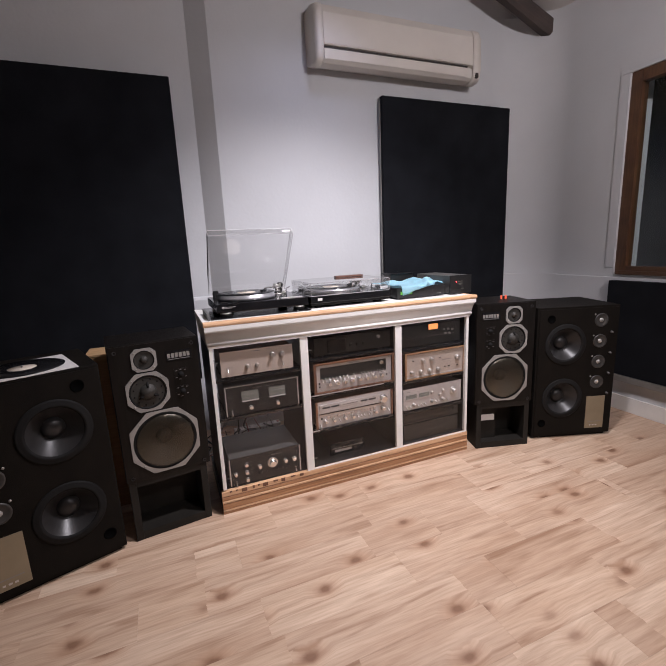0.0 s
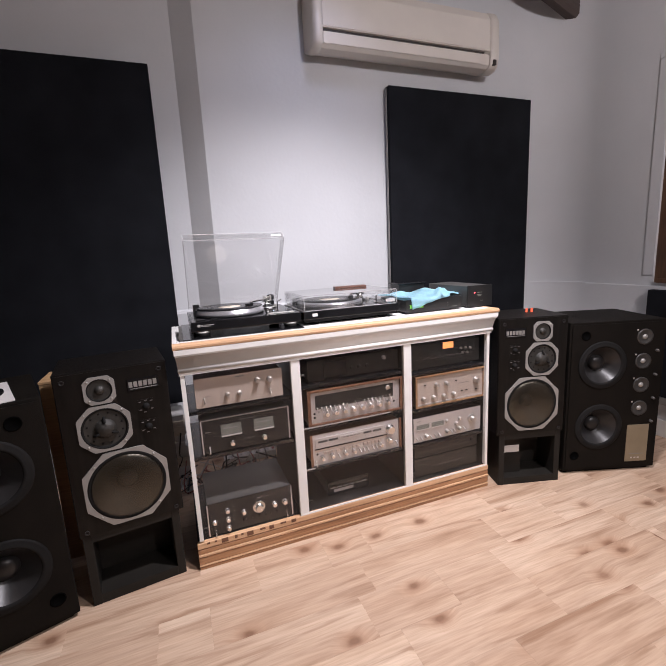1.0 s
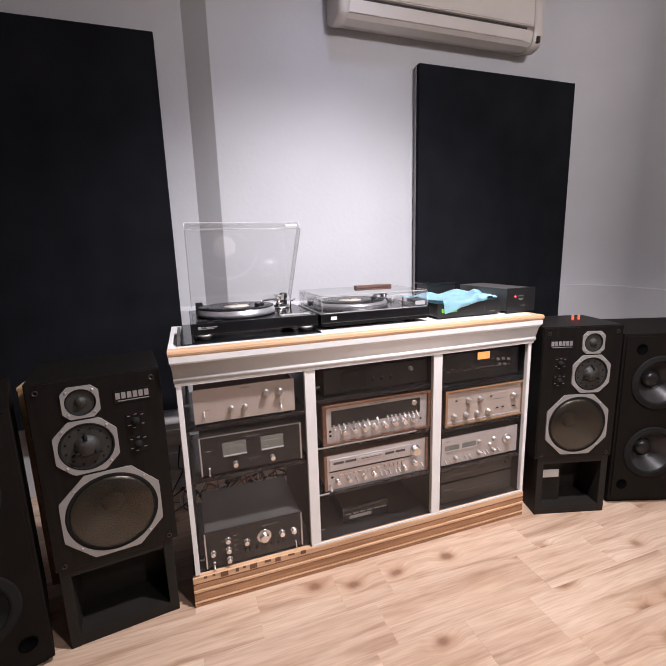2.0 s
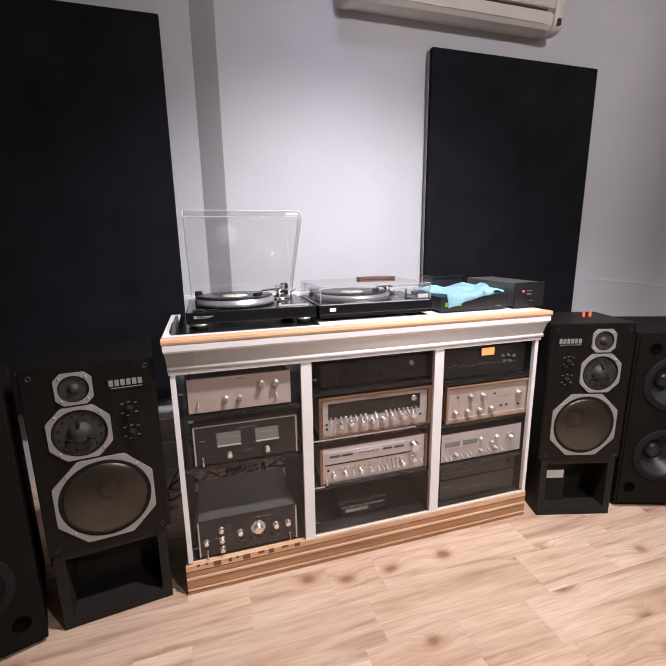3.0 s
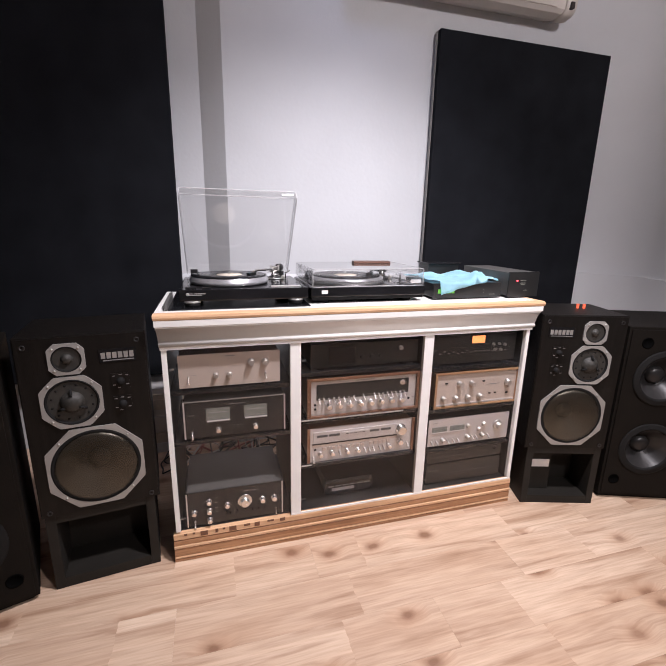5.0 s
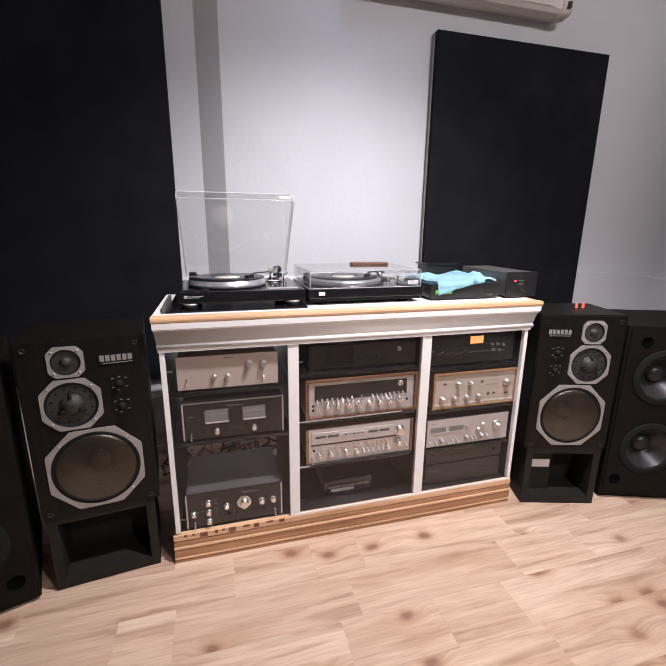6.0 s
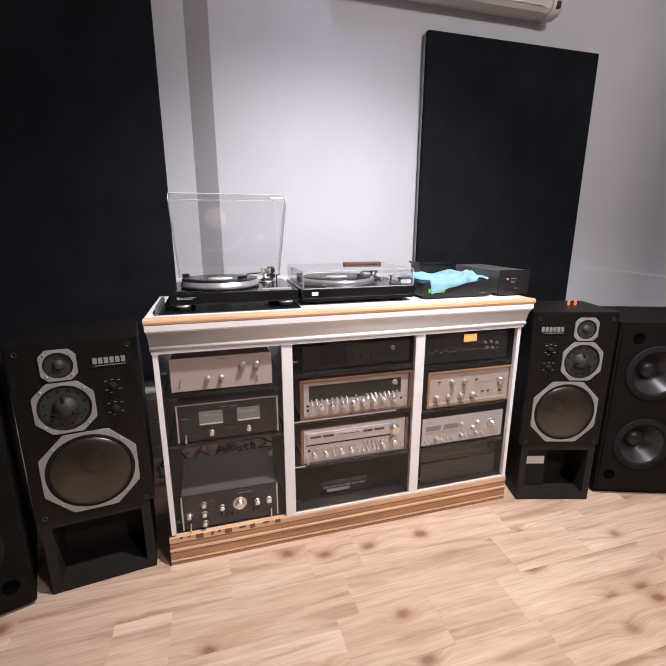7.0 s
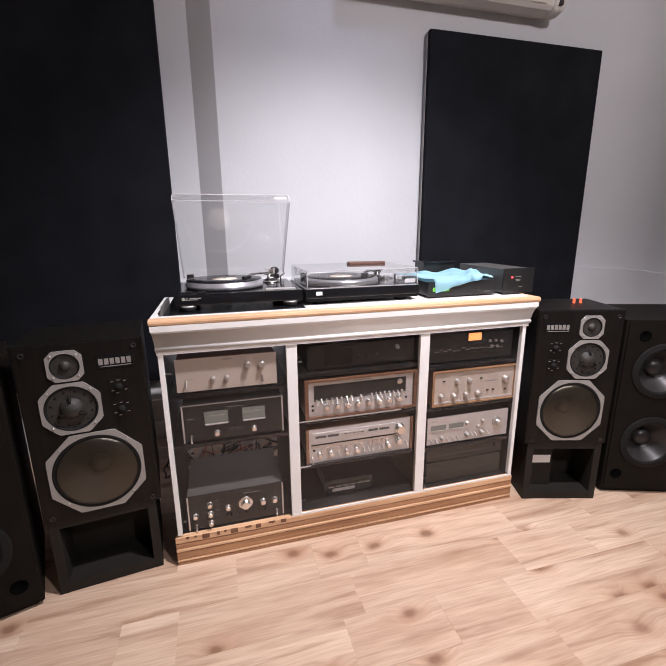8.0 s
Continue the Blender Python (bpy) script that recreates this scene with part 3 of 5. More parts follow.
# ---------------------------------------------------------------- lamps that light the room, with an unseen rear fill added
sp = thing("spotlight", pose(*SPOT), "small black ceiling spotlight on a thin stem", "spotlight")
part("can", lathe([(0.0, 0.045), (0.030, 0.045), (0.040, 0.03), (0.052, -0.06), (0.048, -0.06), (0.040, 0.0), (0.0, 0.0)], seg=28), BLACK_SATIN, sp)
part("stem", tube([(0, 0, 0.045), (0, 0, EAVE + (RIGHT - SPOT[0]) * SLOPE - SPOT[2])], 0.003), BLACK_SATIN, sp)
# Neither fixture is in view; the rear one only dresses the added fill.
for nm, c in (("main", MAIN), ("rear", REAR_FILL)):
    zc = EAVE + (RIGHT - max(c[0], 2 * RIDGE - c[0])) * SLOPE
    cl = thing("unseen_ceiling_light", pose(*c), "round white ceiling light on a rod, out of view", "ceiling light", "ceiling lights")
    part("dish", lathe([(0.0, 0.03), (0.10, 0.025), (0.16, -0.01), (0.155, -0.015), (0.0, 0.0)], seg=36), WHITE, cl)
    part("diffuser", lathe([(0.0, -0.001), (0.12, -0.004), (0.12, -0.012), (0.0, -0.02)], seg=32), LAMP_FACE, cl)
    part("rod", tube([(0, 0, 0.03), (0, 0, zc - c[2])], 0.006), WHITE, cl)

# ---------------------------------------------------------------- hi-fi cabinet
CX0, CX1, CF, CBK = 0.162, 1.684, 2.105, 2.60
TOPZ = 0.996
cab = thing("hifi_cabinet", pose(0, 0, 0), "white hi-fi cabinet with raw pine top edge and pine plinth moulding", "cabinet")
part("top_board", B(0.165, 1.70, 2.1155, CBK, 0.976, TOPZ), WHITE, cab, "white painted top")
lip = [(0.0, 0.976), (-0.006, 0.978), (-0.008, 0.986), (-0.006, 0.994), (0.0, 0.9975)]
part("front_edging", extrude([(2.115, 0.976)] + [(2.087 + a, b) for a, b in lip] + [(2.115, 0.9975)], 0.147, 1.722), PINE, cab, "raw pine edging")
part("side_edging", B(0.147, 0.1645, 2.1155, CBK, 0.976, 0.9972, bevel=0.003), WHITE, cab)
part("side_edging", B(1.7005, 1.722, 2.1155, CBK, 0.976, 0.9972, bevel=0.003), PINE, cab)
# crown moulding, mitred round the corners
prof = [(0.000, 0.868), (0.005, 0.869), (0.005, 0.879), (0.0075, 0.880), (0.0100, 0.884), (0.0108, 0.889), (0.0100, 0.894), (0.0080, 0.898), (0.0085, 0.900), (0.0105, 0.910), (0.0120, 0.922), (0.0145, 0.934), (0.0180, 0.945), (0.0200, 0.949), (0.0200, 0.953), (0.0245, 0.955), (0.0245, 0.9755)]
bm = bmesh.new()
rows = []
for o, z in prof:
    ox = o * 1.25
    rows.append([bm.verts.new(c) for c in ((CX0 - o * 0.5, CBK, z), (CX0 - o * 0.5, CF - o, z), (CX1 + ox, CF - o, z), (CX1 + ox, CBK, z))])
for a, b in zip(rows, rows[1:]):
    for k in range(3):
        bm.faces.new((a[k], a[k + 1], b[k + 1], b[k]))
bm.faces.new(rows[-1])
bm.faces.new(rows[0])
bmesh.ops.recalc_face_normals(bm, faces=bm.faces)
for f in bm.faces:
    f.smooth = 0.880 < f.calc_center_median().z < 0.948 and len(f.verts) == 4 and abs(f.normal.z) < 0.9
part("crown_moulding", bm, WHITE, cab, "white painted crown moulding")
for nm, x0, x1 in (("stile", CX0, 0.179), ("post", 0.612, 0.653), ("post", 1.171, 1.213), ("stile", 1.667, CX1)):
    part(nm, B(x0, x1, CF, CF + 0.02, 0.132, 0.8675, bevel=0.0015), WHITE, cab)
part("bottom_strip", B(0.612, CX1, CF - 0.001, CF + 0.0035, 0.124, 0.1315), WHITE, cab)
for x0, x1 in ((CX0 + 0.002, 0.177), (0.623, 0.642), (1.182, 1.202), (1.669, CX1 - 0.002)):
    part("upright_panel", B(x0, x1, CF + 0.0205, CBK, 0.09, 0.8715), BLACK_SATIN, cab, "black inner upright")
part("bottom_board", B(0.178, 1.668, CF + 0.0205, CBK, 0.09, 0.124), BLACK_SATIN, cab)
part("plinth_board", B(0.152, 1.688, CF + 0.006, CF + 0.02, 0, 0.1235), PINE, cab)
strips = (("plinth_strip", 0.097, 0.1235, -0.002, PINE), ("plinth_cove", 0.072, 0.0930, -0.001, PINE_DARK), ("plinth_bead", 0.0605, 0.0715, -0.006, PINE),
          ("plinth_band", 0.0240, 0.0565, -0.003, PINE_DARK), ("plinth_bead", 0.0165, 0.0220, -0.006, PINE), ("plinth_foot", 0.0, 0.0125, -0.004, PINE_DARK))
for nm, z0, z1, o, m_ in strips:
    part(nm, B(0.150, 1.690, CF + o, CF + 0.0058, z0, z1, bevel=min(0.004, (z1 - z0) * 0.3), seg=3), m_, cab)
part("plinth_side", B(0.152, 0.168, CF + 0.021, CBK, 0, 0.0895), BLACK_SATIN, cab)
part("plinth_side", B(1.672, 1.688, CF + 0.021, CBK, 0, 0.0895), PINE, cab)
rng = random.Random(4)
x = 0.19
while x < 0.60:
    w = rng.uniform(0.006, 0.030)
    h = rng.uniform(0.006, 0.022)
    part("paint_mark", B(x, x + w, CF - 0.0035, CF - 0.0021, 0.122 - h, 0.1225), WALNUT, cab, "remains of dark paint")
    x += w + rng.uniform(0.010, 0.034)
for x0, x1, zs in ((0.178, 0.6225, (0.690, 0.488)), (0.6425, 1.1815, (0.722, 0.524, 0.322)), (1.2025, 1.6685, (0.698, 0.505, 0.312))):
    for z in zs:
        part("shelf", B(x0, x1, CF + 0.018, CBK - 0.06, z, z + 0.016, bevel=0.002), BLACK_GLOSS, cab, "black gloss shelf")
# Silver strips imitate the line of reflected light on two shelf fronts.
for z, x1 in ((0.524, 1.10), (0.322, 0.70)):
    part("shelf_edge", B(0.6435, x1, CF + 0.0150, CF + 0.0177, z + 0.011, z + 0.0155), SILVER, cab, "silver strip standing in for a reflection on the shelf front")
for x0, x1 in ((0.6425, 1.1815), (1.2025, 1.6685)):
    part("back_panel", B(x0, x1, CBK - 0.012, CBK, 0.124, 0.87), BLACK_SATIN, cab)

for x0, x1 in ((0.1795, 0.6115), (0.6535, 1.1705), (1.2135, 1.6665)):
    door = part("glass_door", B(x0 + 0.001, x1 - 0.001, CF + 0.004, CF + 0.008, 0.134, 0.8705), DOOR_GLASS, cab, "clear glass door")
    door.visible_shadow = False
    for z in (0.18, 0.79):
        part("hinge", B(x0 + 0.003, x0 + 0.020, CF + 0.0083, CF + 0.011, z, z + 0.007, bevel=0.001), GREY_TOP, door)

# ---------------------------------------------------------------- hi-fi units
knob_cache = {}


def knob(parent, x, z, r, length=0.018, material=CHROME, skirt=False, y=0.0):
    key = (r, length, material.name, skirt)
    if key not in knob_cache:
        p = [(0, length), (r * 0.72, length), (r * 0.80, length * 0.94), (r * 0.84, length * 0.35), (r * 0.98, length * 0.28), (r, 0.0006), (0, 0.0006)]
        if skirt:
            p = [(0, length), (r * 0.52, length), (r * 0.58, length * 0.92), (r * 0.62, length * 0.30), (r * 0.96, length * 0.22), (r, 0.0006), (0, 0.0006)]
        bm = lathe(p, "y", seg=24)
        for f in bm.faces:
            f.smooth = abs(f.normal.y) < 0.5
        box(bm, -r * 0.06, r * 0.06, -length - 0.0006, -length + 0.001, r * 0.15, r * 0.66)
        knob_cache[key] = mesh_of("knob", bm, material)
    return part("knob", knob_cache[key], None, parent, at=(x, y, z))


def lever(parent, x, z, h=0.022, material=CHROME, y=0.0):
    key = ("lever", h, material.name)
    if key not in knob_cache:
        bm = lathe([(0.0045, 0.0006), (0.0045, 0.003), (0.0022, 0.004)], "y", seg=12)
        tube([(0, -0.003, 0), (0, -0.016, -h * 0.55)], 0.0024, 8, bm)
        tube([(0, -0.014, -h * 0.45), (0, -0.020, -h)], 0.0034, 8, bm)
        knob_cache[key] = mesh_of("lever", bm, material)
    return part("lever", knob_cache[key], None, parent, at=(x, y, z))


def bar(parent, x0, x1, z0, z1, material, name="lettering", y=0.0, t=0.0012):
    return part(name, B(x0, x1, y - t, y - 0.0002, z0, z1), material, parent)


def unit(x0, x1, y, z0, z1, depth, label, category, face, case, faceplate=0.006, feet=True, group="hi-fi units in the cabinet"):
    """A hi-fi unit whose front face lies at y; its frame starts at its lower front left corner."""
    t = thing(category.replace(" ", "_"), pose(x0, y, z0), label, category, group)
    w, h = x1 - x0, z1 - z0
    f = 0.010 if feet else 0.0
    part("case", B(0.004, w - 0.004, faceplate, depth, f, h - 0.003, bevel=0.002), case, t)
    part("faceplate", B(0, w, 0, faceplate - 0.0003, f * 0.6, h, bevel=0.0015), face, t)
    if feet:
        for x in (0.05, w - 0.05):
            for yy in (0.04, depth - 0.04):
                part("foot", lathe([(0, 0), (0.014, 0), (0.016, f), (0, f)], at=(x, yy, 0), seg=14), RUBBER, t)
    return t, w, h


# bay one
u, w, h = unit(0.211, 0.576, 2.13, 0.7063, 0.838, 0.30, "champagne aluminium amplifier with four knobs and two switches", "amplifier", CHAMPAGNE, WALNUT)
for x, z, r in ((0.129, 0.050, 0.010), (0.178, 0.049, 0.010), (0.257, 0.093, 0.0135), (0.309, 0.090, 0.0135)):
    knob(u, x, z, r, 0.020, KNOB_METAL)
lever(u, 0.034, 0.046, 0.018)
lever(u, 0.310, 0.044, 0.018)
bar(u, 0.165, 0.200, 0.119, 0.123, GREY_PRINT)
bar(u, 0.036, 0.060, 0.053, 0.0545, GREY_PRINT)

u, w, h = unit(0.216, 0.595, 2.13, 0.5043, 0.660, 0.36, "black power amplifier with two pale level meters", "power amplifier", BLACK_SATIN, GREY_TOP)
for x in (0.001, w - 0.006):
    part("side_trim", B(x, x + 0.005, -0.004, -0.0004, 0.006, h - 0.002), SILVER, u, "bright side trim")
part("top_trim", B(0.006, w - 0.006, -0.003, -0.0004, h - 0.004, h - 0.001), DULL_STEEL, u)
for x0 in (0.081, 0.221):
    m_ = part("meter", B(x0, x0 + 0.086, -0.002, -0.0003, 0.072, 0.122), METER, u, "pale unlit level meter")
    part("meter_lip", B(x0 + 0.002, x0 + 0.086, -0.008, -0.0022, 0.070, 0.0735), SILVER, m_)
    part("meter_scale", B(x0 + 0.012, x0 + 0.074, -0.0027, -0.0021, 0.104, 0.1065), GREY_PRINT, m_)
for x in (0.124, 0.262):
    knob(u, x, 0.036, 0.0115, 0.022)
lever(u, 0.030, 0.030, 0.020)
bar(u, 0.165, 0.185, 0.132, 0.1345, GREY_PRINT)
bar(u, 0.192, 0.226, 0.132, 0.1335, GREY_PRINT)
bar(u, 0.018, 0.040, 0.098, 0.1005, GREY_PRINT)
for x in (0.176, 0.192, 0.208):
    bar(u, x, x + 0.007, 0.038, 0.046, GREY_TOP, "push_button", t=0.004)

u, w, h = unit(0.202, 0.582, 2.13, 0.1243, 0.278, 0.30, "black integrated amplifier with chrome knobs and a large volume dial", "integrated amplifier", BLACK_SATIN, GREY_TOP)
for x in (0.001, w - 0.006):
    part("side_trim", B(x, x + 0.005, -0.004, -0.0004, 0.006, h - 0.002), SILVER, u, "bright side trim")
for x, z, r in ((0.030, 0.070, 0.0105), (0.087, 0.111, 0.0115), (0.087, 0.069, 0.0115), (0.087, 0.028, 0.0115), (0.156, 0.085, 0.0115), (0.295, 0.085, 0.0125), (0.342, 0.085, 0.0125)):
    knob(u, x, z, r, 0.022)
knob(u, 0.225, 0.088, 0.029, 0.026, CHROME, True)
lever(u, 0.031, 0.024, 0.020)
lever(u, 0.349, 0.030, 0.016)
for x in (0.148, 0.163, 0.190, 0.222, 0.250, 0.275, 0.300):
    bar(u, x, x + 0.006, 0.040, 0.052, BLACK_GLOSS, "push_button", t=0.005)
bar(u, 0.218, 0.240, 0.130, 0.133, GREY_PRINT)
bar(u, 0.246, 0.280, 0.130, 0.1315, GREY_PRINT)
for x, z in ((0.108, 0.118), (0.108, 0.098), (0.108, 0.075), (0.108, 0.055), (0.060, 0.104), (0.060, 0.072)):
    bar(u, x, x + 0.012, z, z + 0.0015, GREY_PRINT)

# bay two
u, w, h = unit(0.700, 1.165, 2.15, 0.7385, 0.842, 0.30, "black cassette deck with dark smoked front", "cassette deck", SMOKED, BLACK_SATIN)
part("cassette_door", B(0.075, 0.185, -0.006, -0.0004, 0.018, 0.088, bevel=0.002), BLACK_GLOSS, u)
for x, z in ((0.215, 0.045), (0.255, 0.045), (0.295, 0.045)):
    knob(u, x, z, 0.010, 0.010, BLACK_SATIN)
knob(u, 0.385, 0.072, 0.010, 0.012, DULL_STEEL)
for x in (0.212, 0.254):
    bar(u, x, x + 0.008, 0.052, 0.056, METER, "indicator")
bar(u, 0.33, 0.44, 0.020, 0.022, GREY_TOP)

u, w, h = unit(0.686, 1.170, 2.135, 0.5403, 0.707, 0.33, "silver receiver in a walnut case with many toggle switches", "receiver", SILVER, WALNUT, feet=False)
for args in ((-0.004, 0.012, -0.012, -0.0005, 0, h + 0.002), (w - 0.012, w + 0.004, -0.012, -0.0005, 0, h + 0.002), (0.012, w - 0.012, -0.012, -0.0005, h - 0.009, h + 0.002), (0.012, w - 0.012, -0.012, -0.0005, 0, 0.009)):
    part("wooden_frame", B(*args, bevel=0.002), WALNUT, u)
part("dial_window", B(0.036, w - 0.046, -0.002, -0.0004, 0.074, 0.140), SMOKED, u, "dark glass tuning dial")
knob(u, w - 0.075, 0.122, 0.014, 0.006, CHROME)
for k in range(8):
    lever(u, 0.046 + 0.0212 * k, 0.078, 0.014)
for k in range(8):
    lever(u, 0.284 + 0.0195 * k, 0.080, 0.014)
lever(u, 0.236, 0.080, 0.016)
for k in range(8):
    knob(u, 0.086 + 0.0455 * k, 0.048, 0.0125, 0.024, CHROME)
for x, z in ((0.030, 0.055), (0.030, 0.036), (w - 0.042, 0.046)):
    part("jack", lathe([(0, 0.0016), (0.005, 0.0016), (0.0055, 0.0004), (0, 0.0004)], "y", at=(x, 0, z), seg=14), RUBBER, u)
bar(u, 0.20, 0.28, 0.1465, 0.149, GREY_PRINT)
for x, z in ((w - 0.028, 0.150), (0.018, 0.150), (w - 0.022, 0.050), (0.018, 0.016)):
    knob(u, x, z, 0.004, 0.004, DULL_STEEL)

u, w, h = unit(0.694, 1.154, 2.135, 0.3383, 0.490, 0.33, "silver receiver with dark walnut cheeks and rows of buttons", "receiver", SILVER, WALNUT, feet=False)
for args in ((-0.010, 0.003, -0.006, -0.0005, 0, h + 0.003), (w - 0.003, w + 0.010, -0.006, -0.0005, 0, h + 0.003)):
    part("wooden_cheek", B(*args, bevel=0.002), WALNUT, u)
part("dial_panel", B(0.016, 0.385, -0.004, -0.0004, 0.086, 0.135, bevel=0.001), SILVER, u)
for x0, x1 in ((0.030, 0.076), (0.082, 0.130), (0.262, 0.305), (0.312, 0.358)):
    bar(u, x0, x1, 0.112, 0.122, GREY_TOP, "meter_window", y=-0.004)
part("logo_plate", B(0.136, 0.256, -0.007, -0.0044, 0.110, 0.126), SILVER, u)
for k in range(5):
    bar(u, 0.154 + 0.0185 * k, 0.166 + 0.0185 * k, 0.117, 0.1195, RUBBER, "lettering", y=-0.007)
part("dial_line", B(0.012, 0.39, -0.0045, -0.0004, 0.080, 0.0825), RUBBER, u)
part("dial_line", B(0.012, 0.39, -0.003, -0.0004, 0.068, 0.0795), CHAMPAGNE, u)
knob(u, 0.405, 0.108, 0.024, 0.028, CHROME)
knob(u, 0.402, 0.050, 0.014, 0.024, CHROME)
for k in range(9):
    bar(u, 0.055 + 0.021 * k, 0.069 + 0.021 * k, 0.052, 0.064, CHAMPAGNE, "push_button", t=0.006)
for k in range(5):
    bar(u, 0.262 + 0.020 * k, 0.276 + 0.020 * k, 0.052, 0.066, CHAMPAGNE, "push_button", t=0.006)
for x in (0.046, 0.096, 0.163, 0.209, 0.352):
    knob(u, x, 0.038, 0.011, 0.024, CHROME)
for x in (0.130, 0.242, 0.262, 0.281, 0.310, 0.328, 0.440):
    lever(u, x, 0.036, 0.012, DULL_STEEL)
part("jack", lathe([(0, 0.0016), (0.005, 0.0016), (0.0055, 0.0004), (0, 0.0004)], "y", at=(0.025, 0, 0.056), seg=14), RUBBER, u)
lever(u, 0.016, 0.022, 0.018)

u, w, h = unit(0.780, 1.00, 2.19, 0.1243, 0.200, 0.26, "small black unit with a silver strip and buttons", "tuner", BLACK_GLOSS, BLACK_SATIN)
bar(u, 0.030, 0.135, 0.022, 0.036, SILVER, "silver_strip", t=0.002)
for k in range(6):
    bar(u, 0.012 + 0.034 * k, 0.038 + 0.034 * k, 0.044, 0.048, DULL_STEEL, "push_button", t=0.004)

# bay three
u, w, h = unit(1.235, 1.655, 2.15, 0.7145, 0.846, 0.30, "black graphic equaliser with an amber display", "equaliser", SMOKED, BLACK_SATIN)
d_ = bar(u, 0.188, 0.254, 0.094, 0.128, AMBER, "display", t=0.003)
part("display_rim", plate([(0.184, 0.090), (0.258, 0.090), (0.258, 0.132), (0.184, 0.132)], -0.004, -0.0004, hole=[(0.188, 0.094), (0.254, 0.094), (0.254, 0.128), (0.188, 0.128)]), RUBBER, u)
for k in range(6):
    bar(u, 0.105 + 0.012 * k, 0.113 + 0.012 * k, 0.076, 0.0785, METER, "indicator")
for k in range(7):
    bar(u, 0.184 + 0.009 * k, 0.1895 + 0.009 * k, 0.055, 0.058, METER, "indicator")
rng = random.Random(12)
for k in range(46):
    x, z = 0.03 + 0.36 * rng.random(), rng.choice((0.040, 0.052, 0.066, 0.088))
    bar(u, x, x + rng.uniform(0.003, 0.008), z, z + 0.002, rng.choice((METER, GREY_PRINT, GREY_TOP)), "mark")
rng = random.Random(8)
for k in range(16):
    x, z = 0.03 + 0.022 * k, 0.030 + 0.012 * rng.random()
    bar(u, x, x + 0.011, z + 0.02, z + 0.023, GREY_PRINT, "slider", t=0.005)
for x, z in ((0.30, 0.085), (0.33, 0.085), (0.36, 0.080), (0.31, 0.060), (0.34, 0.058)):
    knob(u, x, z, 0.007, 0.010, DULL_STEEL)

u, w, h = unit(1.252, 1.674, 2.135, 0.5213, 0.686, 0.32, "silver amplifier in a light teak frame with six knobs", "amplifier", CHAMPAGNE, TEAK, feet=False)
for args in ((-0.004, 0.007, -0.010, -0.0005, 0, h + 0.002), (w - 0.007, w + 0.004, -0.010, -0.0005, 0, h + 0.002), (0.007, w - 0.007, -0.010, -0.0005, h - 0.008, h + 0.002), (0.007, w - 0.007, -0.010, -0.0005, 0, 0.008)):
    part("wooden_frame", B(*args, bevel=0.002), TEAK, u)
part("lower_trim", B(0.010, w - 0.010, -0.004, -0.0004, 0.010, 0.017), SILVER, u)
for x, z, r in ((0.045, 0.044, 0.013), (0.106, 0.043, 0.013), (0.168, 0.042, 0.013), (0.229, 0.042, 0.014), (0.120, 0.110, 0.012), (0.182, 0.108, 0.012), (0.370, 0.098, 0.017)):
    knob(u, x, z, r, 0.022, KNOB_METAL)
for x, z in ((0.050, 0.112), (0.238, 0.109), (0.275, 0.048), (0.305, 0.048), (0.368, 0.043)):
    bar(u, x, x + 0.011, z, z + 0.005, RUBBER, "rocker_switch", t=0.004)
bar(u, 0.258, 0.330, 0.093, 0.0955, GREY_PRINT)

u, w, h = unit(1.238, 1.658, 2.135, 0.3283, 0.466, 0.32, "silver integrated amplifier with two meters and a large volume knob", "integrated amplifier", SILVER, BLACK_SATIN)
for x0 in (0.018, 0.108):
    m_ = part("meter", B(x0, x0 + 0.075, -0.002, -0.0003, 0.076, 0.100), METER, u)
    part("meter_lip", B(x0, x0 + 0.075, -0.005, -0.0022, 0.072, 0.0755), SILVER, m_)
knob(u, 0.360, 0.078, 0.025, 0.026, KNOB_METAL, True)
for x, z in ((0.200, 0.038), (0.278, 0.038), (0.072, 0.036)):
    knob(u, x, z, 0.011, 0.024, KNOB_METAL)
for x, z in ((0.202, 0.090), (0.262, 0.066), (0.285, 0.090)):
    knob(u, x, z, 0.012, 0.012, KNOB_METAL)
for x in (0.018, 0.044, 0.100, 0.128, 0.152, 0.226, 0.246, 0.310):
    lever(u, x, 0.030 if x < 0.2 else 0.036, 0.010, DULL_STEEL)
bar(u, 0.020, 0.045, 0.118, 0.121, GREY_PRINT)

u, w, h = unit(1.250, 1.650, 2.15, 0.2325, 0.304, 0.30, "low black tape unit with a smoked front", "tape unit", SMOKED, BLACK_SATIN)
bar(u, 0.02, 0.36, 0.030, 0.033, GREY_TOP)
knob(u, 0.362, 0.046, 0.011, 0.012, BLACK_SATIN)
u, w, h = unit(1.250, 1.650, 2.15, 0.1243, 0.2305, 0.30, "black tuner with a wide smoked front", "tuner", SMOKED, BLACK_SATIN)
bar(u, 0.015, 0.060, 0.072, 0.075, METER)
bar(u, 0.10, 0.37, 0.050, 0.053, GREY_TOP)

# loose cables behind bay one
cables = thing("cable_bundle", pose(0.34, 2.90, 0), "tangled red, white and black cables on the floor behind the cabinet", "cables")
rng = random.Random(11)
